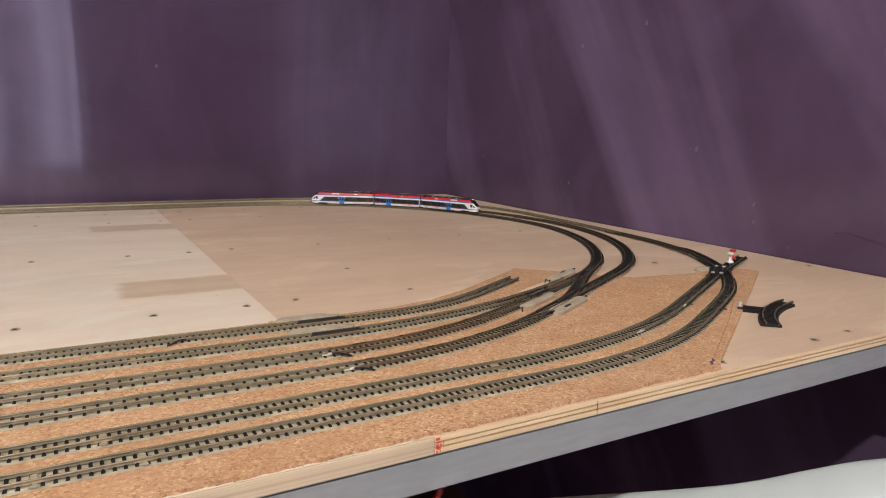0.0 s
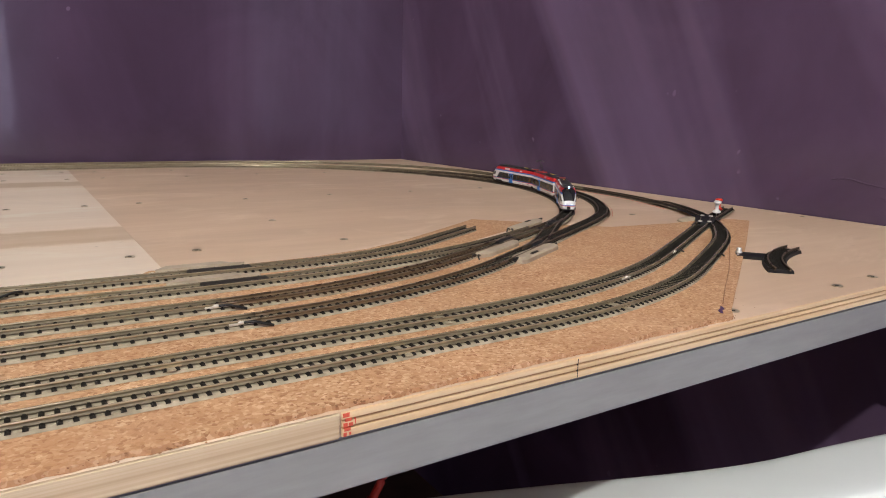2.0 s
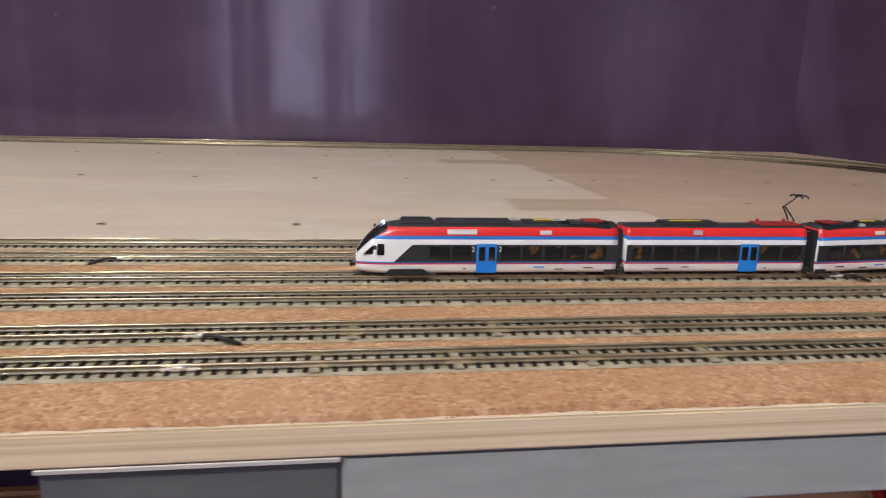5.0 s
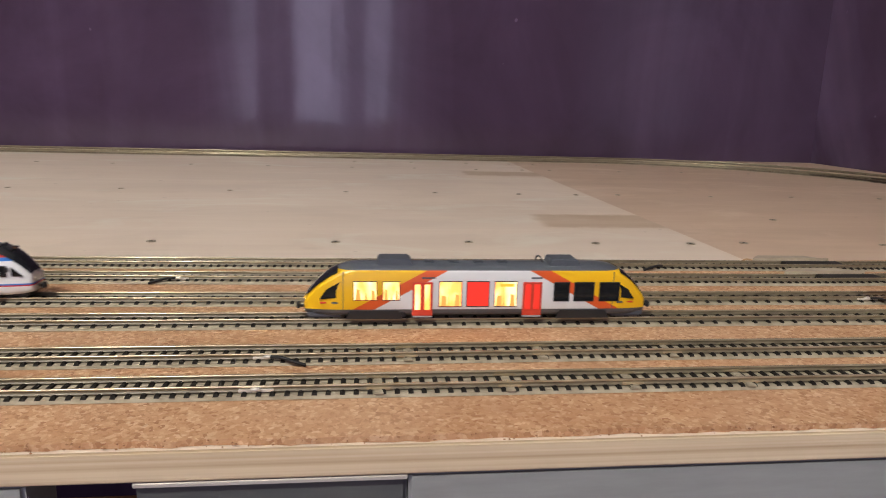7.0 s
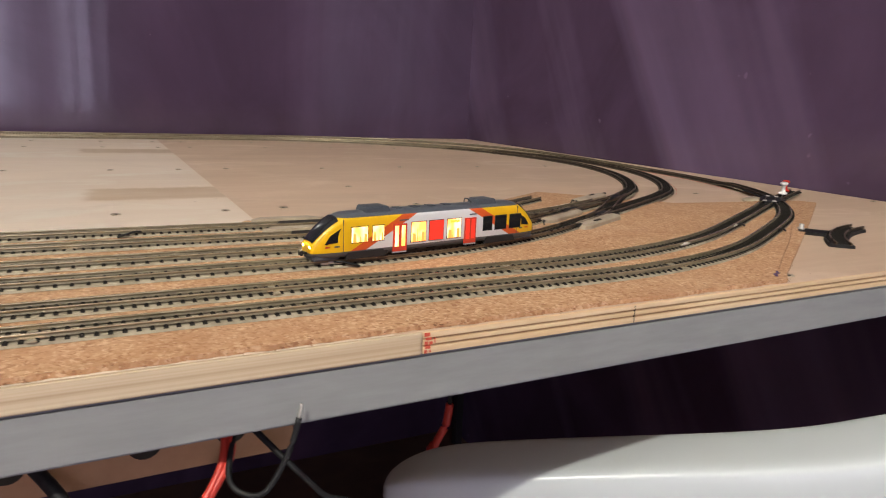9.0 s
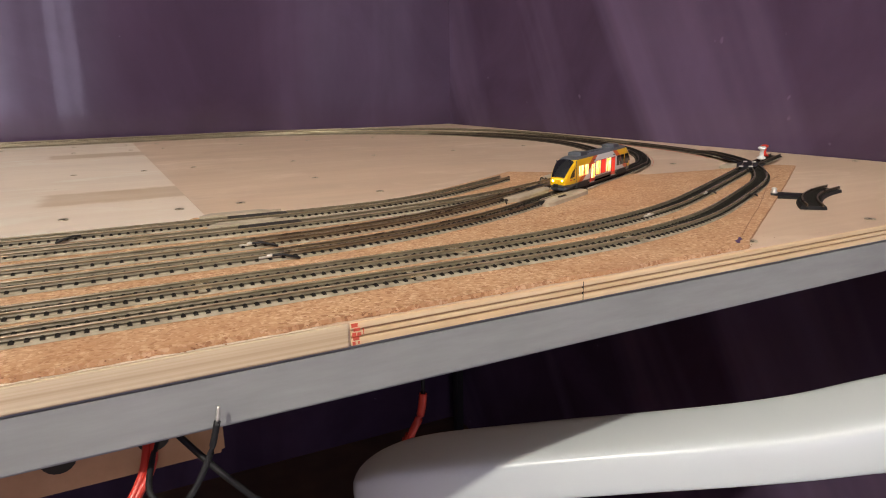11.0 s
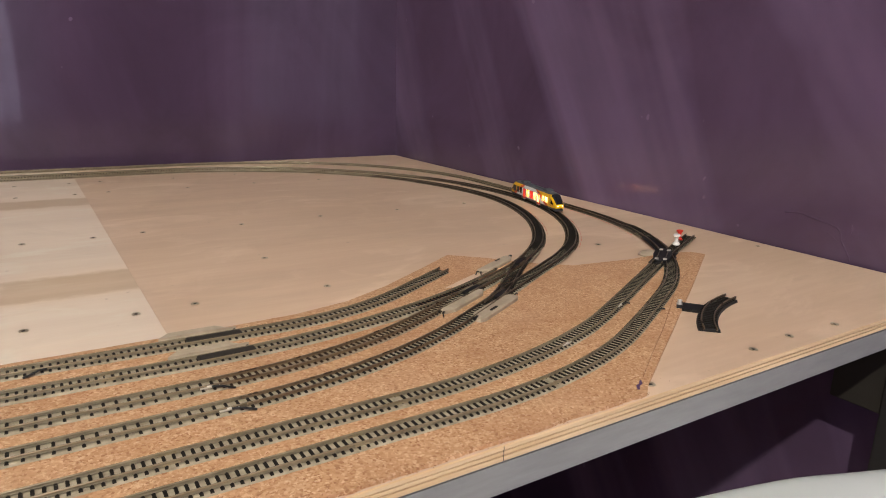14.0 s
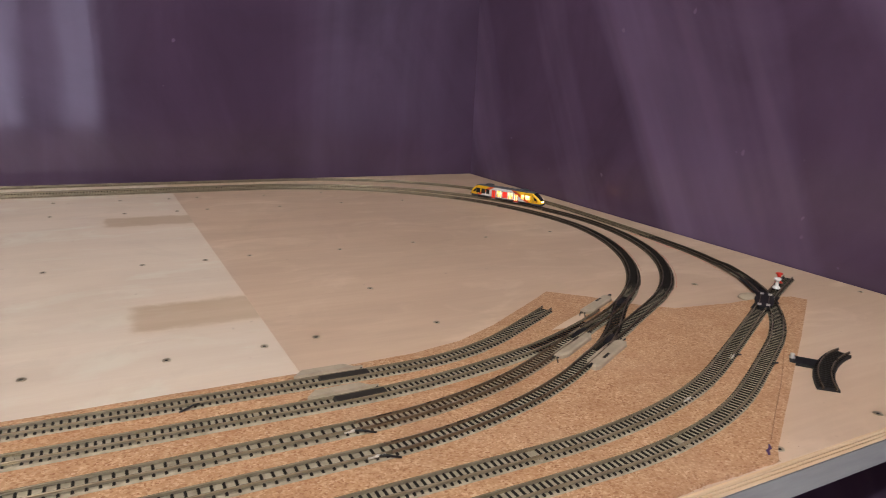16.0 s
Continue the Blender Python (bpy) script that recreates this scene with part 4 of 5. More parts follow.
def yellow_railcar():
    """Single railcar, lit nose at +x."""
    car = thing("railcar", "yellow and white model railcar with red doors and lit windows", "model train")
    half = 0.0087
    back = nose_stations(-0.060, -0.0835, half, 0.0024, 0.0222, 0.0256, 0.0098, 2.2)[::-1]
    front = nose_stations(0.058, 0.0840, half, 0.0024, 0.0222, 0.0256, 0.0098, 2.2)
    st = back + [(-0.03, half, 0.0024, 0.0222, 0.0256), (0.03, half, 0.0024, 0.0222, 0.0256)] + front
    part("body", body_loft("body", st, V["yellow"]), car)
    for e in (-1, 1):
        part("windscreen", screen_shell("windscreen", front, 0.0665, 0.0832, V["dark_glass"]) if e > 0 else screen_shell("windscreen", back, 0.0665, 0.0826, V["dark_glass"]), car, "black raked windscreen")
        part("skirt", box("skirt", min(e * 0.066, e * 0.0828), max(e * 0.066, e * 0.0828), -0.0064, 0.0064, 0.0006, 0.0044, V["roof"], 0.001), car, "dark grey nose skirt")
        part("nose_recess", box("nose_recess", min(e * 0.078, e * 0.0836), max(e * 0.078, e * 0.0836), -0.0036, 0.0036, 0.0040, 0.0066, V["bogie"], 0.0005), car, "black coupler recess")
        coupler(car, e * 0.083, e)
        for s in (-1, 1):
            lamp = lathe("headlamp", [(0.0011, -0.0006), (0.0012, 0.0004), (0.0006, 0.0008)], V["warm" if e > 0 else "dark_glass"], 12)
            part("headlamp", lamp, car, m=pose(e * 0.0832, s * 0.0038, 0.0084, 0, e * 85, 0))
            part("cab_window", side_panel("cab_window", [(e * 0.0668, 0.0108), (e * 0.0768, 0.0100), (e * 0.0735, 0.0145), (e * 0.0668, 0.0182)], 0.0080, 0.0005, V["dark_glass"], s), car)
            part("door_seam", side_panel("door_seam", quad(e * 0.0655, e * 0.0658, 0.0046, 0.0228), half, 0.0001, V["roof"], s), car)
            part("lettering", side_panel("lettering", quad(e * 0.0735, e * 0.0765, 0.0080, 0.0088), 0.0076, 0.0006, V["red_door"], s), car)
            part("lettering", side_panel("lettering", quad(e * 0.0680, e * 0.0710, 0.0080, 0.0088), 0.0081, 0.0006, V["roof"], s), car)
    part("destination_display", box("destination_display", -0.0002, 0.0002, -0.003, 0.003, -0.0007, 0.0007, V["amber"]), car, m=pose(0.0838, 0, 0.0098, 0, -20))
    # windows from nose to tail, as (start, end, bottom, top, look)
    panes = [(0.0500, 0.0605, 0.0098, 0.0181, "lit"), (0.0392, 0.0468, 0.0098, 0.0180, "lit"), (0.0095, 0.0199, 0.0068, 0.0181, "lit"), (-0.0038, 0.0066, 0.0068, 0.0181, "lit_red"),
             (-0.0174, -0.0070, 0.0068, 0.0181, "lit"), (-0.0434, -0.0362, 0.0092, 0.0176, "dark_glass"), (-0.0558, -0.0463, 0.0092, 0.0176, "dark_glass"), (-0.0686, -0.0590, 0.0092, 0.0176, "dark_glass")]
    for s in (-1, 1):
        for x0, x1, z0, z1, look_of in panes:
            frame_part = part("window_frame", side_panel("window_frame", quad(x0 - 0.0004, x1 + 0.0004, z0 - 0.0004, z1 + 0.0004), half, 0.00012, V["band"], s), car)
            part("pane", side_panel("pane", quad(x0, x1, z0, z1), half, 0.0003, V[look_of], s), frame_part)
            if look_of == "lit":
                w = x1 - x0
                for a, b, h in ((0.04, 0.24, 0.55), (0.40, 0.52, 0.42), (0.70, 0.93, 0.62)) if x0 > 0.03 else ((0.06, 0.30, 0.50), (0.55, 0.62, 1.0), (0.66, 0.94, 0.45)):
                    part("seat_back", side_panel("seat_back", [(x0 + a * w, z0), (x0 + b * w, z0), (x0 + b * w - 0.0003, z0 + h * (z1 - z0)), (x0 + a * w + 0.0004, z0 + h * (z1 - z0) - 0.0004)], half, 0.00035, V["seat"], s), frame_part, "orange seat back")
        part("route_display", side_panel("route_display", quad(-0.0162, -0.0092, 0.0160, 0.0174), half, 0.0005, V["amber"], s), car, "amber route display")
        for x0, x1 in ((0.0233, 0.0329), (-0.0299, -0.0206)):
            door = part("door", side_panel("door", quad(x0, x1, 0.0024, 0.0180), half, 0.0004, V["red_door"], s), car, "red double door")
            for a, b in ((x0 + 0.0012, x0 + 0.0038), (x1 - 0.0038, x1 - 0.0012)):
                part("door_window", side_panel("door_window", quad(a, b, 0.0052, 0.0170), half, 0.0006, V["lit" if x0 > 0 else "lit_red"], s), door)
            part("step", box("step", x0, x1, s * half - 0.0002 - 0.0006, s * half + 0.0006, 0.0016, 0.0022, V["grey"], 0.0001), door, "light step board")
        for x0, x1, z0 in ((0.022, 0.0285, 0.0196), (-0.030, -0.0245, 0.0196)):
            part("lettering", side_panel("lettering", quad(x0, x1, z0, z0 + 0.0007), half, 0.0001, V["roof"], s), car)
        for xc in (0.051, -0.051):
            part("wheel_arch", side_panel("wheel_arch", [(xc - 0.0135, 0.0008), (xc + 0.0135, 0.0008), (xc + 0.0115, 0.0046), (xc - 0.0115, 0.0046)], half, 0.00015, V["bogie"], s), car, "black bogie opening")
        part("underframe_box", box("underframe_box", 0.036, 0.041, s * 0.0072 - 0.0012, s * 0.0072 + 0.0012, 0.0014, 0.0040, V["bogie"], 0.0003), car)
    for x0, x1 in ((0.0322, 0.0502), (-0.0500, -0.0335)):
        bm = bmesh.new()
        for v in add_box(bm, x0, x1, -0.0056, 0.0056, 0.0244, 0.0280):
            if v.co.z > 0.026:
                v.co.x += 0.0022 if v.co.x < (x0 + x1) / 2 else -0.0012
        part("roof_unit", finish(bm, "roof_unit", V["roof"], 0.0005, 2), car, "slate grey air-conditioning unit")
    for x in (0.022, 0.010, -0.002, -0.014):
        part("roof_vent", box("roof_vent", x, x + 0.005, -0.003, 0.003, 0.0250, 0.0259, V["roof"], 0.0002), car)
    part("horn", tube("horn", [(-0.0290, -0.003, 0.0256), (-0.0295, -0.003, 0.0276), (-0.0310, -0.002, 0.0276), (-0.0315, 0.001, 0.0258)], 0.0004, V["roof_dark"], 6), car)
    bogie(car, 0.051)
    bogie(car, -0.051)
    return car


def stretched(car, by):
    """The parts of a car, drawn out or pressed together along its length."""
    for ob in car.children:
        ob.matrix_basis = Matrix.Diagonal((by, 1, 1, 1)) @ ob.matrix_basis
    return car


cars = {"lead": stretched(swiss_end(True), 0.975), "middle": stretched(swiss_middle(), 1.06), "tail": stretched(swiss_end(False), 0.975), "railcar": stretched(yellow_railcar(), 0.948)}



# ---------------------------------------------------------------- points, crossing and uncouplers
class Bridge:
    """A smooth link between two poses of other lines."""

    def __init__(self, a, b):
        self.a, self.b = a, b
        self.length = math.hypot(b[0] - a[0], b[1] - a[1]) * 1.01

    def at(self, s):
        (x0, y0, z0, h0), (x1, y1, z1, h1) = self.a, self.b
        n, t = self.length, s / self.length
        f, g, i, j = 2 * t ** 3 - 3 * t * t + 1, t ** 3 - 2 * t * t + t, 3 * t * t - 2 * t ** 3, t ** 3 - t * t
        df, dg, di, dj = 6 * t * t - 6 * t, 3 * t * t - 4 * t + 1, 6 * t - 6 * t * t, 3 * t * t - 2 * t
        x = f * x0 + g * n * math.cos(h0) + i * x1 + j * n * math.cos(h1)
        y = f * y0 + g * n * math.sin(h0) + i * y1 + j * n * math.sin(h1)
        dx = df * x0 + dg * n * math.cos(h0) + di * x1 + dj * n * math.cos(h1)
        dy = df * y0 + dg * n * math.sin(h0) + di * y1 + dj * n * math.sin(h1)
        return x, y, z0 + (z1 - z0) * t + 0.00006, math.atan2(dy, dx)


def turnout(label, line, s0, s1, branch=None, plate=(0.5, 0.012)):
    """Points: a dark tie plate over a stretch, check rails, frog, and the rails of the branch."""
    t = thing("track_turnout", label, "model turnout", "model railway turnouts")
    part("bed_plate", sweep("bed_plate", line, s0, s1, [(-0.0086, 0.0002), (-0.0079, BED + 0.0001), (0.0079, BED + 0.0001), (0.0086, 0.0002)], M["bed"], 0.01), t, "weathered grey turnout bed")
    for side in (-1, 1):
        o = side * (GAUGE / 2 - 0.0012)
        part("check_rail", sweep("check_rail", line, s0 + 0.3 * (s1 - s0), s0 + 0.7 * (s1 - s0), [(o - 0.0003, BED + TIE - 0.0002), (o - 0.0003, RAILTOP - 0.0002), (o + 0.0003, RAILTOP - 0.0002), (o + 0.0003, BED + TIE - 0.0002)], M["brown_rail"]), t)
    if branch:
        for side in (-1, 1):
            part("branch_rail", sweep("branch_rail", branch, 0.0, branch.length, rail_profile(side), [M["brown_rail"], M["dark_web"]], 0.004, RAIL_SIDES), t)
        s = 0.003
        while s < branch.length:
            x, y, z, h = branch.at(s)
            part("sleeper", TIE_MESH["dark"], t, m=Matrix.Translation((x, y, z - 0.0001)) @ Matrix.Rotation(h, 4, "Z"))
            s += 0.00475
    f = plate[0]
    x, y, z, h = line.at(s0 + f * (s1 - s0))
    part("frog", prism("frog", [(-plate[1], -0.0018), (plate[1], -0.0042), (plate[1], 0.0042), (-plate[1], 0.0018)], BED + TIE - 0.0002, RAILTOP - 0.0003, M["black"], 0.0003), t, "black frog casting",
         Matrix.Translation((x, y, z)) @ Matrix.Rotation(h, 4, "Z"))
    return t


INNER, MIDDLE = L["inner"], L["middle"]
turnout("weathered model turnout joining two tracks on the cork", INNER, 1.74, 1.845, None, (0.35, 0.014))
turnout("dark model turnout where the inner curve begins", INNER, 1.852, 1.95, None, (0.4, 0.012))
turnout("dark model crossover between the two curves", MIDDLE, 1.735, 1.845, Bridge(MIDDLE.at(1.765), INNER.at(1.915)), (0.55, 0.012))

# the crossing near the wall
cross = thing("track_crossing", "black model diamond crossing with silver contact tabs", "model crossing")
FIFTH, OUTER = L["fifth"], L["outer"]
for line, a, b in ((FIFTH, 2.022, 2.085), (OUTER, 2.075, 2.170)):
    part("tie_plate", sweep("tie_plate", line, a, b, [(-0.0095, BED), (-0.0090, BED + TIE), (0.0090, BED + TIE), (0.0095, BED)], M["black"], 0.01), cross, "black ribbed tie plate")
cz = FIFTH.at(2.058)[2]
part("centre_plate", prism("centre_plate", [(-0.030, -0.0040), (-0.022, -0.0085), (0.0, -0.0100), (0.022, -0.0085), (0.030, -0.0030), (0.030, 0.0050), (0.020, 0.0095), (0.0, 0.0100), (-0.022, 0.0080), (-0.030, 0.0040)], BED, RAILTOP + 0.0003, M["black"], 0.0004), cross,
     "black crossing plate", Matrix.Translation((0.5222, 0.2235, cz)) @ Matrix.Rotation(0.61, 4, "Z"))
for x, y in ((0.5375, 0.2385), (0.5420, 0.2315), (0.5005, 0.2135), (0.5070, 0.2075)):
    part("contact_tab", box("contact_tab", -0.0030, 0.0030, -0.0020, 0.0020, 0, 0.0011, M["screw"], 0.0003), cross, "shiny metal contact tab",
         Matrix.Translation((x, y, cz + RAILTOP + 0.0001)) @ Matrix.Rotation(0.6, 4, "Z"))
for o in (-0.0045, 0.0045):
    part("guard_rail", box("guard_rail", -0.016, 0.016, o - 0.0004, o + 0.0004, 0, 0.0009, M["dark_rail"], 0.0002), cross, "dark guard rail", Matrix.Translation((0.5222, 0.2235, cz + RAILTOP)) @ Matrix.Rotation(0.61, 4, "Z"))
bm = bmesh.new()
bmesh.ops.create_uvsphere(bm, u_segments=20, v_segments=12, radius=0.0125)
for v in bm.verts:
    v.co.z = max(v.co.z, 0) * 0.42
    v.co.x *= 1.15
dome = new("point_motor_dome", finish(bm, "point_motor_dome", M["box"], smooth=True))
dome.location = (0.528, 0.246, 0.0001)
tagged(dome, "translucent tan domed point motor cover beside the crossing", "motor cover")


def motor_box(place, heading, length, width, height, label):
    """A long point motor housing with chamfered ends, its lever and two solder tails."""
    t = thing("point_motor", label, "point motor", "point motors", Matrix.Translation((*place, CORK)) @ Matrix.Rotation(radians(heading), 4, "Z"))
    a, b = length / 2, width / 2
    bm = bmesh.new()
    ring = [(-a, -b * 0.25), (-a * 0.72, -b), (a * 0.72, -b), (a, -b * 0.2), (a, b * 0.7), (a * 0.85, b), (-a * 0.85, b), (-a, b * 0.7)]
    low = [bm.verts.new((x, y, 0)) for x, y in ring]
    mid = [bm.verts.new((x * 0.985, y * 0.96, height * 0.72)) for x, y in ring]
    top = [bm.verts.new((x * 0.90, y * 0.70, height)) for x, y in ring]
    for p, q in ((low, mid), (mid, top)):
        for i in range(8):
            bm.faces.new((p[i], p[(i + 1) % 8], q[(i + 1) % 8], q[i]))
    bm.faces.new(top)
    part("housing", finish(bm, "housing", M["box"], 0.0003, 2), t)
    part("throw_lever", box("throw_lever", a * 0.86, a * 1.06, -0.0012, 0.0012, height * 0.5, height * 0.5 + 0.0020, M["black"], 0.0003), t, "black hand lever")
    part("lever_slot", box("lever_slot", a * 0.10, a * 0.42, b * 0.30, b * 0.62, height - 0.0006, height + 0.0007, M["dark_hole"], 0.0003), t, "dark lever slot")
    for s in (-1, 1):
        part("wire_tail", tube("wire_tail", [(-a, s * 0.0015, 0.002), (-a - 0.004, s * 0.002, 0.0032), (-a - 0.008, s * 0.003 - 0.002, 0.0009)], 0.0006, M["dark_hole"], 6), t, "cut wire end")
    return t


motor_box((0.3345, 0.2835), 28, 0.072, 0.0125, 0.0036, "tan point motor housing on the siding side of the turnout")
motor_box((0.2395, 0.2025), 28, 0.072, 0.0125, 0.0036, "tan point motor housing between two tracks")
motor_box((0.2540, 0.1760), 208, 0.074, 0.0150, 0.0038, "tan point motor housing on open cork")


def uncoupler(place, heading, label):
    t = thing("uncoupler", label, "uncoupler", "track uncouplers", Matrix.Translation((*place, CORK)) @ Matrix.Rotation(radians(heading), 4, "Z"))
    bm = bmesh.new()
    ring = [(-0.026, 0.0085), (-0.018, 0.0175), (0.016, 0.0175), (0.023, 0.0095), (0.030, 0.0088), (-0.024, 0.0080)]
    low = [bm.verts.new((x, y, 0)) for x, y in ring]
    top = [bm.verts.new((x * 0.97, 0.0085 + (y - 0.0085) * 0.9, 0.0052)) for x, y in ring]
    for i in range(6):
        bm.faces.new((low[i], low[(i + 1) % 6], top[(i + 1) % 6], top[i]))
    bm.faces.new(top)
    part("housing", finish(bm, "housing", M["box"], 0.0003, 2), t, "tan drive housing")
    part("ramp", box("ramp", -0.008, 0.031, -0.0039, 0.0039, BED + TIE, RAILTOP + 0.0004, M["dark_hole"], 0.0004), t, "black lifting ramp between the rails")
    part("drive_rod", box("drive_rod", 0.016, 0.028, 0.0086, 0.0104, 0.0008, 0.0022, M["box"], 0.0004), t)
    part("pivot", lathe("pivot", [(0.0012, 0.0), (0.0013, 0.003), (0.0008, 0.0036)], M["dark_hole"], 10), t, m=pose(0.028, 0.0095, 0))
    part("wire_tail", tube("wire_tail", [(-0.020, 0.011, 0.002), (-0.027, 0.0125, 0.0034), (-0.033, 0.0095, 0.0022), (-0.036, 0.0060, 0.0006)], 0.0006, M["veneer_b"], 6), t, "brown wire")
    part("pivot", lathe("pivot", [(0.0012, 0.0), (0.0013, 0.003), (0.0008, 0.0036)], M["dark_hole"], 10), t, m=pose(-0.020, 0.0105, 0))
    return t


x, y, z, h = L["siding"].at(1.518)
uncoupler((x, y), math.degrees(h), "tan track uncoupler with a black ramp on the siding")
x, y, z, h = L["second"].at(1.518)
uncoupler((x, y), math.degrees(h), "tan track uncoupler with a black ramp on the second track")


# ---------------------------------------------------------------- feeder clips, joiners, pins, loose piece
def feeder(line, s, side, label, flip=1, silver=True):
    """A rail feeder: a solder blob or sleeve on one rail and a short insulated wire end."""
    x, y, z, h = line.at(s)
    t = thing("rail_feeder", label, "rail feeder", "rail feeders", Matrix.Translation((x, y, z)) @ Matrix.Rotation(h, 4, "Z"))
    o = side * (GAUGE / 2 + 0.0004)
    if silver:
        bm = bmesh.new()
        bmesh.ops.create_icosphere(bm, subdivisions=2, radius=0.0011)
        r = random.Random(int(s * 1000))
        for v in bm.verts:
            v.co *= r.uniform(0.75, 1.15)
            v.co.x *= 2.2
        part("solder", finish(bm, "solder", M["screw"], smooth=True), t, "shiny solder blob", pose(0, o + side * 0.0010, BED + TIE + 0.0009))
        part("joiner", box("joiner", -0.006, 0.006, o - 0.0012, o + 0.0012, BED + TIE - 0.0001, BED + TIE + 0.0010, M["screw"], 0.0002), t, "metal rail joiner")
    if flip:
        part("wire", tube("wire", [(flip * 0.001, o + side * 0.0015, 0.0030), (flip * 0.005, o + side * 0.0032, 0.0034), (flip * 0.009, o + side * 0.0042, 0.0024), (flip * 0.0145, o + side * 0.0048, 0.0007)], 0.0007, M["black"], 7), t, "black wire end")
    return t


feeder(L["inner"], 1.507, -1, "soldered rail joint with a black wire on the main track")
feeder(L["middle"], 1.510, -1, "soldered rail joint with a black wire end")
feeder(L["siding"], 1.424, -1, "black wire clipped to the siding rail", -1, False)
feeder(L["fifth"], 1.862, -1, "black feeder wire with a solder blob in the curve")
feeder(L["outer"], 1.880, -1, "short black feeder wire in the front curve", 1, False)
feeder(L["fifth"], 1.196, -1, "black feeder wire at a soldered joint")
feeder(L["second"], 1.130, -1, "black wire at a shiny soldered joint", -1)
feeder(L["outer"], 1.196, -1, "shiny solder blobs on the front rail", 0)
feeder(L["fifth"], 1.752, -1, "small solder blob beside the rail", 0)


def joint(line, s):
    """A gap between track lengths: a pale cross piece and two joiners."""
    x, y, z, h = line.at(s)
    t = thing("track_joint", "pale grey joint between two lengths of model track", "track joint", "track joints", Matrix.Translation((x, y, z)) @ Matrix.Rotation(h, 4, "Z"))
    part("filler", box("filler", -0.0018, 0.0018, -0.0085, 0.0085, BED - 0.0002, BED + TIE + 0.0001, M["bed"], 0.0003), t)
    for side in (-1, 1):
        o = side * (GAUGE / 2 + 0.00045)
        part("joiner", box("joiner", -0.0042, 0.0042, o - 0.0012, o + 0.0012, BED + TIE, BED + TIE + 0.0009, M["rail"], 0.0002), t, "metal rail joiner")


for line, places in ((L["outer"], (1.238, 1.285, 1.331, 1.376, 1.56, 1.70)), (L["fifth"], (1.25, 1.305, 1.36, 1.47, 1.60)), (L["second"], (1.315, 1.385, 1.455))):
    for s in places:
        joint(line, s)


def push_pin(x, y, z, mat, tilt, label):
    t = thing("push_pin", label, "push pin", "push pins", Matrix.Translation((x, y, z)) @ Euler((radians(tilt[0]), radians(tilt[1]), 0)).to_matrix().to_4x4())
    part("needle", lathe("needle", [(0.0001, -0.003), (0.0005, 0.0), (0.0005, 0.004)], M["screw"], 8), t, "steel needle")
    part("grip", lathe("grip", [(0.0042, 0.0030), (0.0046, 0.0038), (0.0040, 0.0046), (0.0021, 0.0062), (0.0019, 0.0105), (0.0026, 0.0130), (0.0040, 0.0140), (0.0041, 0.0152), (0.0034, 0.0158)], M[mat], 18), t)


x, y, z, h = FIFTH.at(2.112)
push_pin(x, y, z + BED + TIE, "pin_white", (6, -8), "white plastic push pin stuck in the track stub")
x, y, z, h = FIFTH.at(2.130)
push_pin(x + 0.004, y + 0.004, z + BED + TIE, "red_plastic", (-14, 16), "red plastic push pin stuck in the track stub")

# a loose piece of curved track with an uncoupler plate
spare = thing("loose_track_piece", "loose black curved track piece with a side plate on plywood", "track piece")
LOOSE = Line(0, [(0.098, -6.8)], (-2, -1.9), 0)
m = Matrix.Translation((0.3790, 0.0540, 0.0)) @ Matrix.Rotation(radians(46), 4, "Z")
for nm, prof, mat in (("base", [(-0.0086, 0), (-0.0080, 0.0024), (0.0080, 0.0024), (0.0086, 0)], "black"),):
    part(nm, sweep(nm, LOOSE, 0.0, 0.098, prof, M[mat], 0.006), spare, m=m)
for side in (-1, 1):
    part("rail", sweep("rail", LOOSE, -0.003, 0.101, [(a, b + 0.0008) for a, b in rail_profile(side)], [M["brown_rail"], M["dark_web"]], 0.006, RAIL_SIDES), spare, m=m)
s = 0.003
while s < 0.098:
    x, y, z, h = LOOSE.at(s)
    part("sleeper", TIE_MESH["dark"], spare, m=m @ Matrix.Translation((x, y, 0.0012)) @ Matrix.Rotation(h, 4, "Z"))
    s += 0.00475
part("side_plate", box("side_plate", -0.0125, 0.0125, -0.0095, 0.0095, 0.0, 0.0026, M["black"], 0.0006), spare, "black side plate", Matrix.Translation((0.4120, 0.0985, 0)) @ Matrix.Rotation(radians(-52), 4, "Z"))
part("terminal", lathe("terminal", [(0.0026, 0.0), (0.0026, 0.0016), (0.0018, 0.0030), (0.0021, 0.0046), (0.0012, 0.0052)], M["screw"], 12), spare, "silver terminal screw", pose(0.4080, 0.1075, 0.0018))

# ---------------------------------------------------------------- screws in the plywood
SCREW_RING = lathe("rim", [(0.0012, 0.00015), (0.0034, 0.00015), (0.0032, 0.0008), (0.0023, 0.0004), (0.0012, 0.0003)], M["screw_head"], 18)
SCREW_HEAD = lathe("recess", [(0.0010, 0.0003), (0.0015, 0.0003), (0.0010, 0.0006)], M["dark_hole"], 12)


def screw(x, y, tilt=0.0):
    t = thing("wood_screw", "countersunk zinc screw head sunk in the plywood", "screw", "tabletop screws", pose(x, y, 0.0, tilt, 0, (x * 700) % 90))
    part("rim", SCREW_RING, t)
    part("recess", SCREW_HEAD, t)


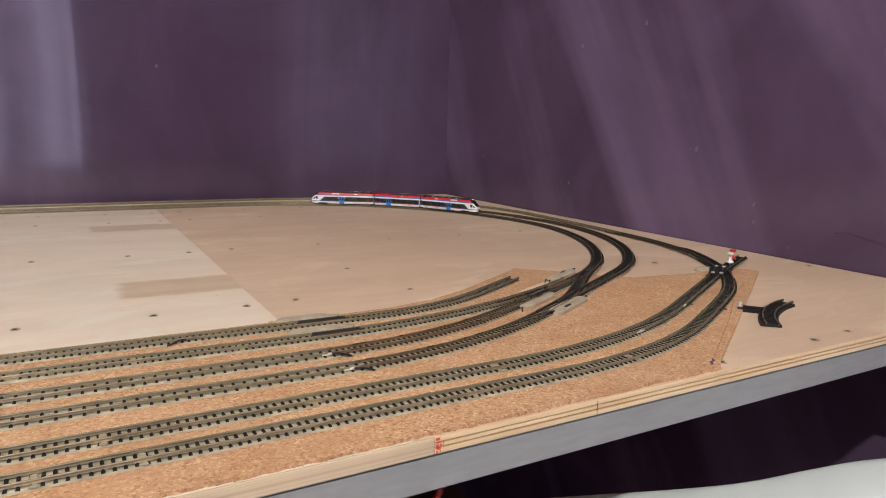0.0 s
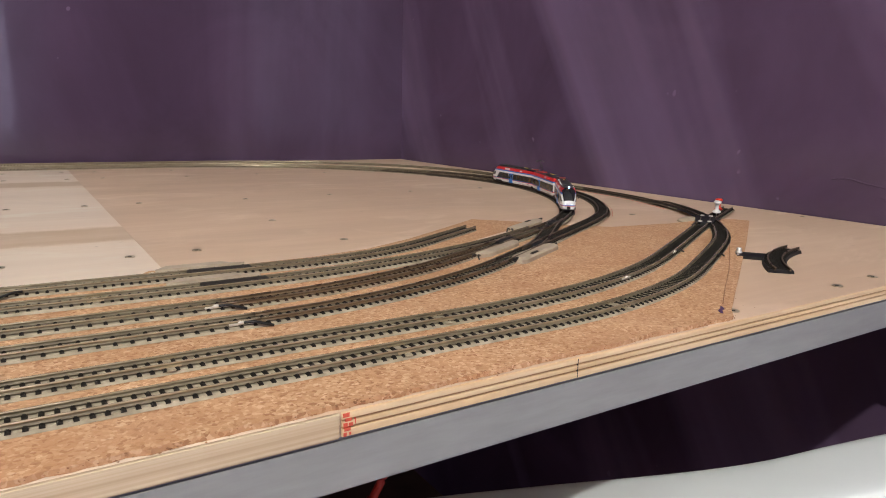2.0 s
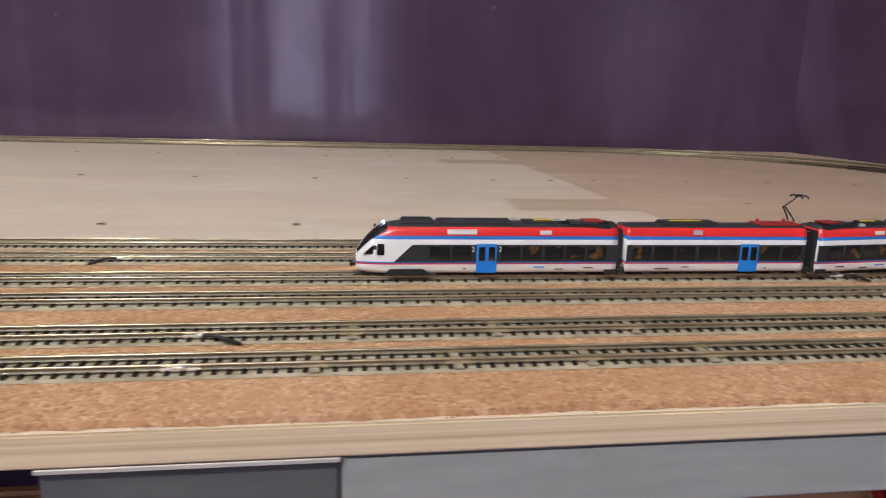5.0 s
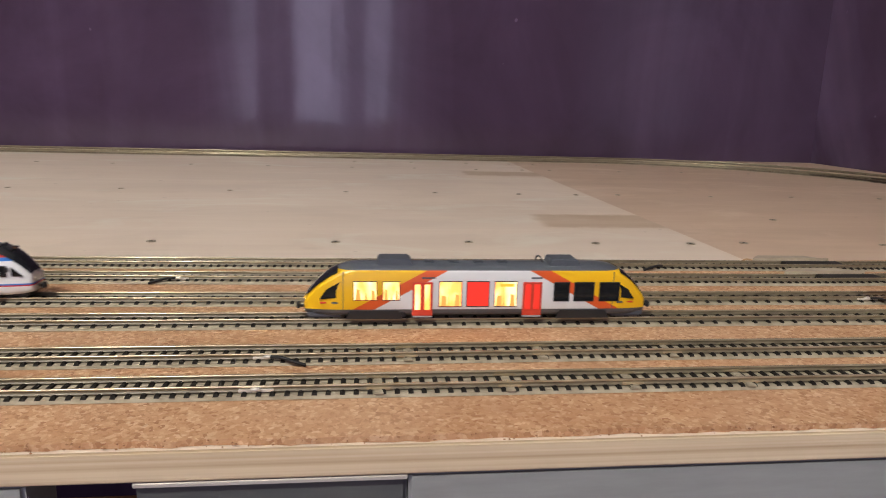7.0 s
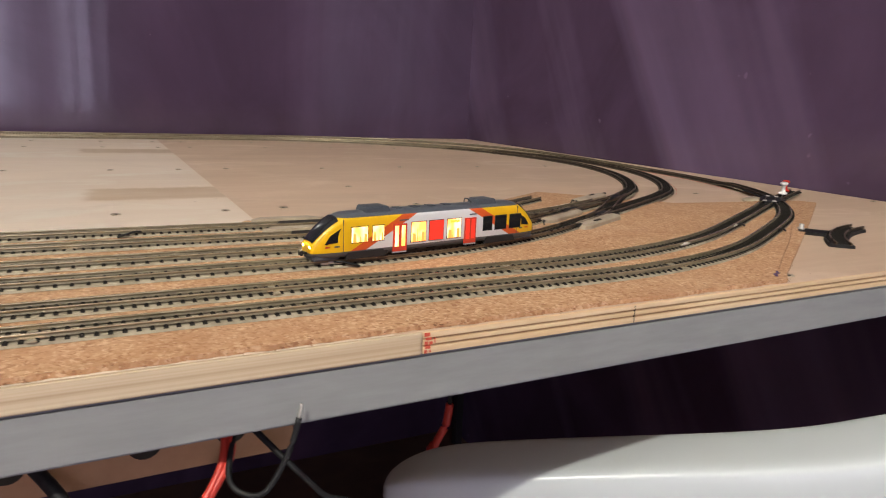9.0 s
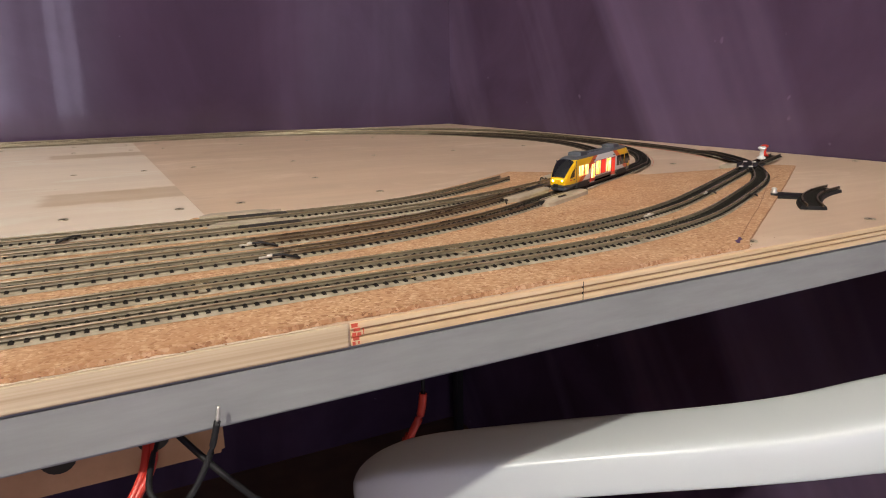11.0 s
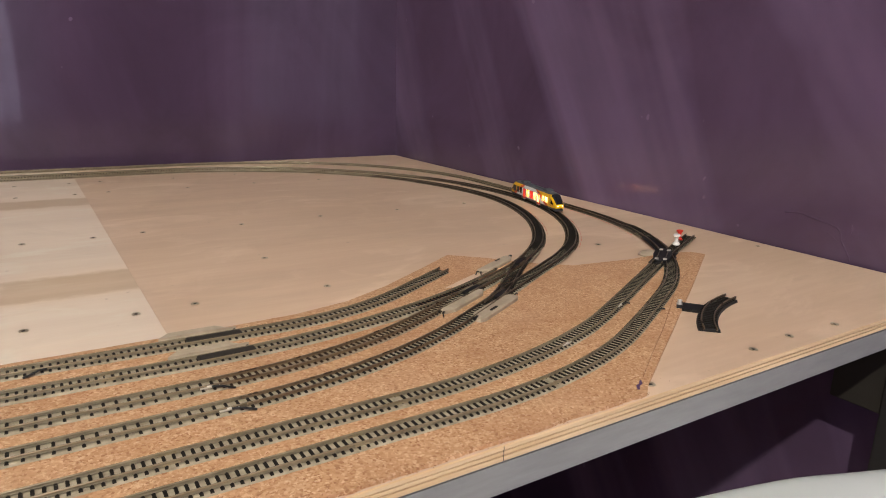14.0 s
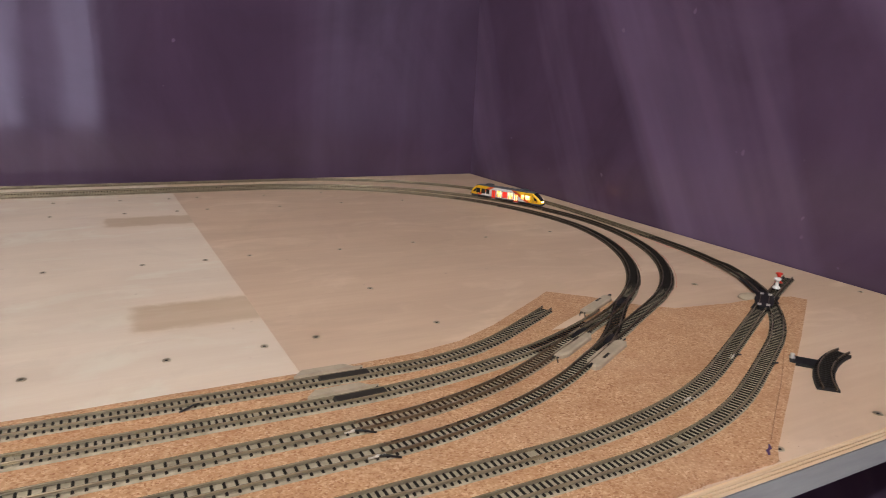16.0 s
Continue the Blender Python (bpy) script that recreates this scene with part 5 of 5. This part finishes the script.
for y in (0.308, 0.599, 0.908, 1.02):
    for x in (-0.775, -0.66, -0.543, -0.423, -0.291, -0.188, -0.087, -0.0125, 0.038, 0.156, 0.268, 0.387, 0.507):
        if y < 0.35 and 0.2 < x < 0.45 or y > 0.8 and x > 0.4 or y > 0.95 and abs(x) > 0.3:
            continue
        screw(x + 0.002 * math.sin(x * 50 + y * 9), y + 0.003 * math.sin(x * 31))
for x, y in ((0.261, 0.0115), (0.378, 0.0145), (0.4295, 0.017), (0.4905, 0.014), (0.6845, 0.2125), (0.133, 0.426)):
    screw(x, y)
mark = new("pen_mark", prism("pen_mark", [(0.2440, 0.0075), (0.2456, 0.0070), (0.2500, 0.0110), (0.2535, 0.0118), (0.2570, 0.0160), (0.2560, 0.0166), (0.2515, 0.0132), (0.2478, 0.0122)], CORK, CORK + 0.00015, M["blue_ink"]))
tagged(mark, "small dark violet pen mark on the cork corner", "pen mark")


wedge = new("bare_patch", prism("bare_patch", [(0.245, 0.2425), (0.262, 0.2425), (0.284, 0.2500), (0.312, 0.2700), (0.303, 0.2715), (0.270, 0.2560)], CORK, CORK + 0.0003, M["ply_right"]))
tagged(wedge, "pale bare wood wedge showing beside the point motor", "bare patch")


def pencil(points, label, ink="red_ink", thick=0.00022):
    t = new("pencil_line", tube("pencil_line", points, thick, M[ink], 4))
    tagged(t, label, "pencil line")


pencil([(0.262, 0.0190, CORK), (0.30, 0.0440, CORK), (0.353, 0.0780, CORK), (0.41, 0.1170, CORK), (0.455, 0.1480, CORK), (0.50, 0.1720, CORK)], "thin dark brown crack along the cork edge", "cork_dark", 0.00028)
for line, s0, s1, side in ((MIDDLE, 2.02, 2.42, -1), (INNER, 2.05, 2.3, -1), (OUTER, 2.20, 2.45, 1)):
    pts = []
    for i in range(9):
        x, y, z, h = line.at(s0 + (s1 - s0) * i / 8)
        o = side * 0.0115
        pts.append((x - o * math.sin(h), y + o * math.cos(h), 0.0001))
    pencil(pts, "red pencil line drawn along the curved track")


# ---------------------------------------------------------------- white plastic chair pushed under the table
def chair():
    c = thing("plastic_chair", "white moulded plastic garden chair with a broad armrest", "chair")
    # armrest: sections along its run as (place, half width across, drop of the lip)
    run = [((0.066, 0.157, -0.170), 0.010, 0.016), ((0.077, 0.150, -0.159), 0.019, 0.024), ((0.095, 0.137, -0.150), 0.026, 0.029), ((0.120, 0.120, -0.144), 0.0277, 0.030), ((0.150, 0.099, -0.138), 0.0277, 0.030),
           ((0.184, 0.075, -0.131), 0.0277, 0.030), ((0.234, 0.040, -0.122), 0.0277, 0.030), ((0.284, 0.005, -0.112), 0.028, 0.031), ((0.312, -0.014, -0.104), 0.029, 0.032), ((0.330, -0.026, -0.097), 0.030, 0.034),
           ((0.346, -0.038, -0.091), 0.031, 0.038), ((0.366, -0.052, -0.084), 0.033, 0.056), ((0.384, -0.064, -0.079), 0.035, 0.12), ((0.410, -0.082, -0.072), 0.036, 0.23), ((0.464, -0.120, -0.060), 0.040, 0.30), ((0.544, -0.176, -0.052), 0.042, 0.33)]
    verts, faces = [], []
    prof = [(1.0, -0.35), (0.98, -0.12), (0.86, -0.02), (0.4, 0.0), (-0.4, 0.0), (-0.84, -0.03), (-0.97, -0.18), (-1.0, -1.0), (-0.88, -1.0), (-0.85, -0.24), (-0.4, -0.11), (0.4, -0.11), (0.86, -0.14), (0.9, -0.35)]
    m = len(prof)
    for i, (p, w, d) in enumerate(run):
        q = Vector(run[min(i + 1, len(run) - 1)][0]) - Vector(run[max(i - 1, 0)][0])
        n = Vector((-q.y, q.x, 0)).normalized()
        for a, b in prof:
            verts.append((p[0] + n.x * a * w, p[1] + n.y * a * w, p[2] + b * d))
    for i in range(len(run) - 1):
        for k in range(m):
            a, b = i * m + k, i * m + (k + 1) % m
            faces.append((a, b, b + m, a + m))
    faces += [tuple(range(m))[::-1], tuple(range((len(run) - 1) * m, len(run) * m))]
    ob = part("armrest", mesh_object("armrest", verts, faces, M["white_plastic"], smooth=True), c)
    sub = ob.modifiers.new("round", "SUBSURF")
    sub.levels = sub.render_levels = 2
    # the post that carries the armrest, seat, back and legs
    part("arm_post", tube("arm_post", [(0.098, 0.122, -0.165), (0.088, 0.112, -0.25), (0.070, 0.095, -0.40)], 0.014, M["white_plastic"], 12), c)
    u = Matrix.Translation((0.145, -0.19, 0)) @ Matrix.Rotation(radians(-36), 4, "Z")
    bm = bmesh.new()
    add_box(bm, -0.21, 0.24, -0.20, 0.235, -0.42, -0.402)
    part("seat", finish(bm, "seat", M["white_plastic"], 0.006, 3), c, m=u)
    for x, y in ((-0.19, -0.18), (-0.19, 0.21), (0.22, -0.18), (0.22, 0.21)):
        part("leg", box("leg", x - 0.018, x + 0.018, y - 0.018, y + 0.018, FLOOR, -0.415, M["white_plastic"], 0.004), c, m=u)
    for i in range(4):
        y = -0.16 + i * 0.085
        part("back_slat", box("back_slat", 0.245, 0.257, y - 0.03, y + 0.03, -0.41, -0.10, M["white_plastic"], 0.004), c, m=u)
    part("back_rail", box("back_rail", 0.238, 0.264, -0.20, 0.16, -0.11, -0.085, M["white_plastic"], 0.01), c, m=u)
    return c


chair()


# ---------------------------------------------------------------- under the table
strip = thing("terminal_board", "tan fibreboard strip with drilled cable holes under the table", "board")
part("board", box("board", -0.46, -0.032, 0.0235, 0.0295, -0.055, -0.0318, M["tan_board"], 0.0015), strip)
for x in (-0.27, -0.20, -0.135, -0.09, -0.058):
    part("hole", lathe("hole", [(0.0001, 0.0), (0.0062, 0.0), (0.0062, 0.0012), (0.0001, 0.0012)], M["dark_hole"], 20), strip, "dark drilled hole", pose(x, 0.0236, -0.040, 90))


def cable(points, radius, mat, label):
    return tagged(new("cable", tube("cable", points, radius, M[mat], 8)), label, "cable", "cables under the table")


cable([(-0.058, 0.024, -0.040), (-0.060, 0.014, -0.048), (-0.070, 0.006, -0.060), (-0.085, 0.002, -0.085), (-0.12, 0.0, -0.16), (-0.13, 0.01, -0.40), (-0.12, 0.05, FLOOR + 0.004)], 0.0016, "red_wire", "red insulated cable hanging from the board")
cable([(-0.060, 0.024, -0.041), (-0.064, 0.012, -0.050), (-0.075, 0.004, -0.064), (-0.092, -0.001, -0.090), (-0.125, -0.003, -0.17), (-0.14, 0.01, -0.40), (-0.15, 0.05, FLOOR + 0.004)], 0.0016, "red_wire", "red insulated cable hanging from the board")
cable([(-0.052, 0.024, -0.038), (-0.040, 0.010, -0.050), (-0.026, 0.004, -0.066), (0.0, 0.004, -0.10), (0.04, 0.02, -0.30), (0.06, 0.06, FLOOR + 0.004)], 0.0013, "black", "thin black cable hanging from the board")
cable([(-0.128, 0.024, -0.040), (-0.118, 0.012, -0.050), (-0.108, 0.004, -0.070), (-0.095, 0.002, -0.12), (-0.09, 0.02, -0.35), (-0.09, 0.06, FLOOR + 0.004)], 0.0026, "black", "thick black cable hanging from the board")
cable([(-0.200, 0.024, -0.042), (-0.185, 0.010, -0.055), (-0.165, 0.004, -0.085), (-0.15, 0.01, -0.30), (-0.16, 0.06, FLOOR + 0.004)], 0.0015, "red_wire", "red insulated cable hanging from the board")
cable([(-0.205, 0.024, -0.042), (-0.225, 0.010, -0.055), (-0.245, 0.004, -0.085), (-0.26, 0.01, -0.30), (-0.26, 0.06, FLOOR + 0.004)], 0.0018, "black", "black cable hanging from the board")
cable([(-0.056, 0.024, -0.040), (-0.062, 0.004, -0.052), (-0.052, -0.006, -0.054), (-0.042, -0.0055, -0.040), (-0.0375, -0.0052, -0.026)], 0.0012, "black", "short black wire with a bare end bent up past the frame")
cable([(-0.0375, -0.0052, -0.026), (-0.0365, -0.0050, -0.0205)], 0.0006, "screw", "bare tinned wire end")
cable([(0.146, 0.21, -0.032), (0.147, 0.21, -0.08), (0.146, 0.21, -0.150)], 0.0018, "black", "black sleeve of a cable hanging under the table")
cable([(0.146, 0.21, -0.150), (0.143, 0.21, -0.168), (0.134, 0.212, -0.188), (0.130, 0.212, -0.215), (0.13, 0.21, -0.50), (0.14, 0.21, FLOOR + 0.004)], 0.0034, "red_wire", "thick red cable hanging in the dark under the table")

# cracked plaster on the wall beside the table
for run, thick, what in (((0.199, 0.044), (0.182, 0.046), (0.166, 0.043), (0.154, 0.041), (0.142, 0.039), (0.132, 0.034), (0.128, 0.023), (0.122, 0.014), (0.115, 0.002)), 0.0013, "raised purple painted plaster ridge on the wall"), \
        (((0.1195, 0.043), (0.118, 0.037), (0.119, 0.031)), 0.0011, "short gouge ridge in the purple plaster"), (((0.146, 0.029), (0.140, 0.027), (0.133, 0.021)), 0.0010, "short gouge ridge in the purple plaster"):
    scar = new("plaster_ridge", tube("plaster_ridge", [(RIGHT + 0.0007, y, z) for y, z in run], thick, M["wall_lit"], 8))
    tagged(scar, what, "plaster ridge", "plaster ridges")



# ---------------------------------------------------------------- what moves
def on_line(line, s, reach, backwards):
    """The pose of a car centred at s, its bogies reach to either side."""
    ax, ay, az, _ = line.at(s - reach)
    bx, by, bz, _ = line.at(s + reach)
    h = math.atan2(by - ay, bx - ax) + (math.pi if backwards else 0.0)
    return pose((ax + bx) / 2, (ay + by) / 2, (az + bz) / 2 + RAILTOP, 0, 0, math.degrees(h))


def course(points, step=0.25):
    """Even times and the place along the line, glided through (seconds, metres)."""
    out = []
    t = 0.0
    ts = [p[0] for p in points]
    while t <= 16.0001:
        i = max(j for j in range(len(ts) - 1) if ts[j] <= t + 1e-9)
        (t0, a), (t1, b) = points[i], points[i + 1]
        va = (points[i + 1][1] - points[max(i - 1, 0)][1]) / (points[i + 1][0] - points[max(i - 1, 0)][0])
        j = min(i + 2, len(points) - 1)
        vb = (points[j][1] - a) / (points[j][0] - t0)
        u, d = (t - t0) / (t1 - t0), t1 - t0
        out.append((t, (2 * u ** 3 - 3 * u * u + 1) * a + (u ** 3 - 2 * u * u + u) * d * va + (3 * u * u - 2 * u ** 3) * b + (u ** 3 - u * u) * d * vb))
        t += step
    return out


NOSE_WHITE = [(0.0, 2.488), (0.5, 2.356), (1.0, 2.216), (1.5, 2.094), (2.0, 1.979), (2.5, 1.860), (3.0, 1.740), (3.5, 1.625), (4.0, 1.504), (4.5, 1.3765), (5.0, 1.2515), (5.2, 1.1975),
              (6.0, 0.980), (7.3, 0.63), (8.2, 0.40), (9.2, 0.24), (10.5, 0.20), (16.0, 0.20)]
NOSE_YELLOW = [(0.0, 0.13), (5.2, 0.928), (7.3, 1.250), (7.5, 1.283), (8.0, 1.3555), (8.5, 1.425), (9.0, 1.494), (9.2, 1.522), (11.3, 1.812), (11.5, 1.845), (12.0, 1.917), (12.5, 1.984),
               (13.0, 2.052), (13.5, 2.130), (14.0, 2.208), (14.5, 2.282), (15.0, 2.360), (15.5, 2.437), (16.0, 2.507)]


def motions():
    white = course(NOSE_WHITE)
    for key, back, reach, flip in (("lead", 0.0648, 0.046, True), ("middle", 0.1828, 0.042, True), ("tail", 0.3008, 0.046, False)):
        walk(cars[key], [(t, on_line(LINES["inner"], s + back, reach, flip)) for t, s in white])
    walk(cars["railcar"], [(t, on_line(LINES["middle"], s + 0.0817, 0.0496, True)) for t, s in course(NOSE_YELLOW)])


motions()
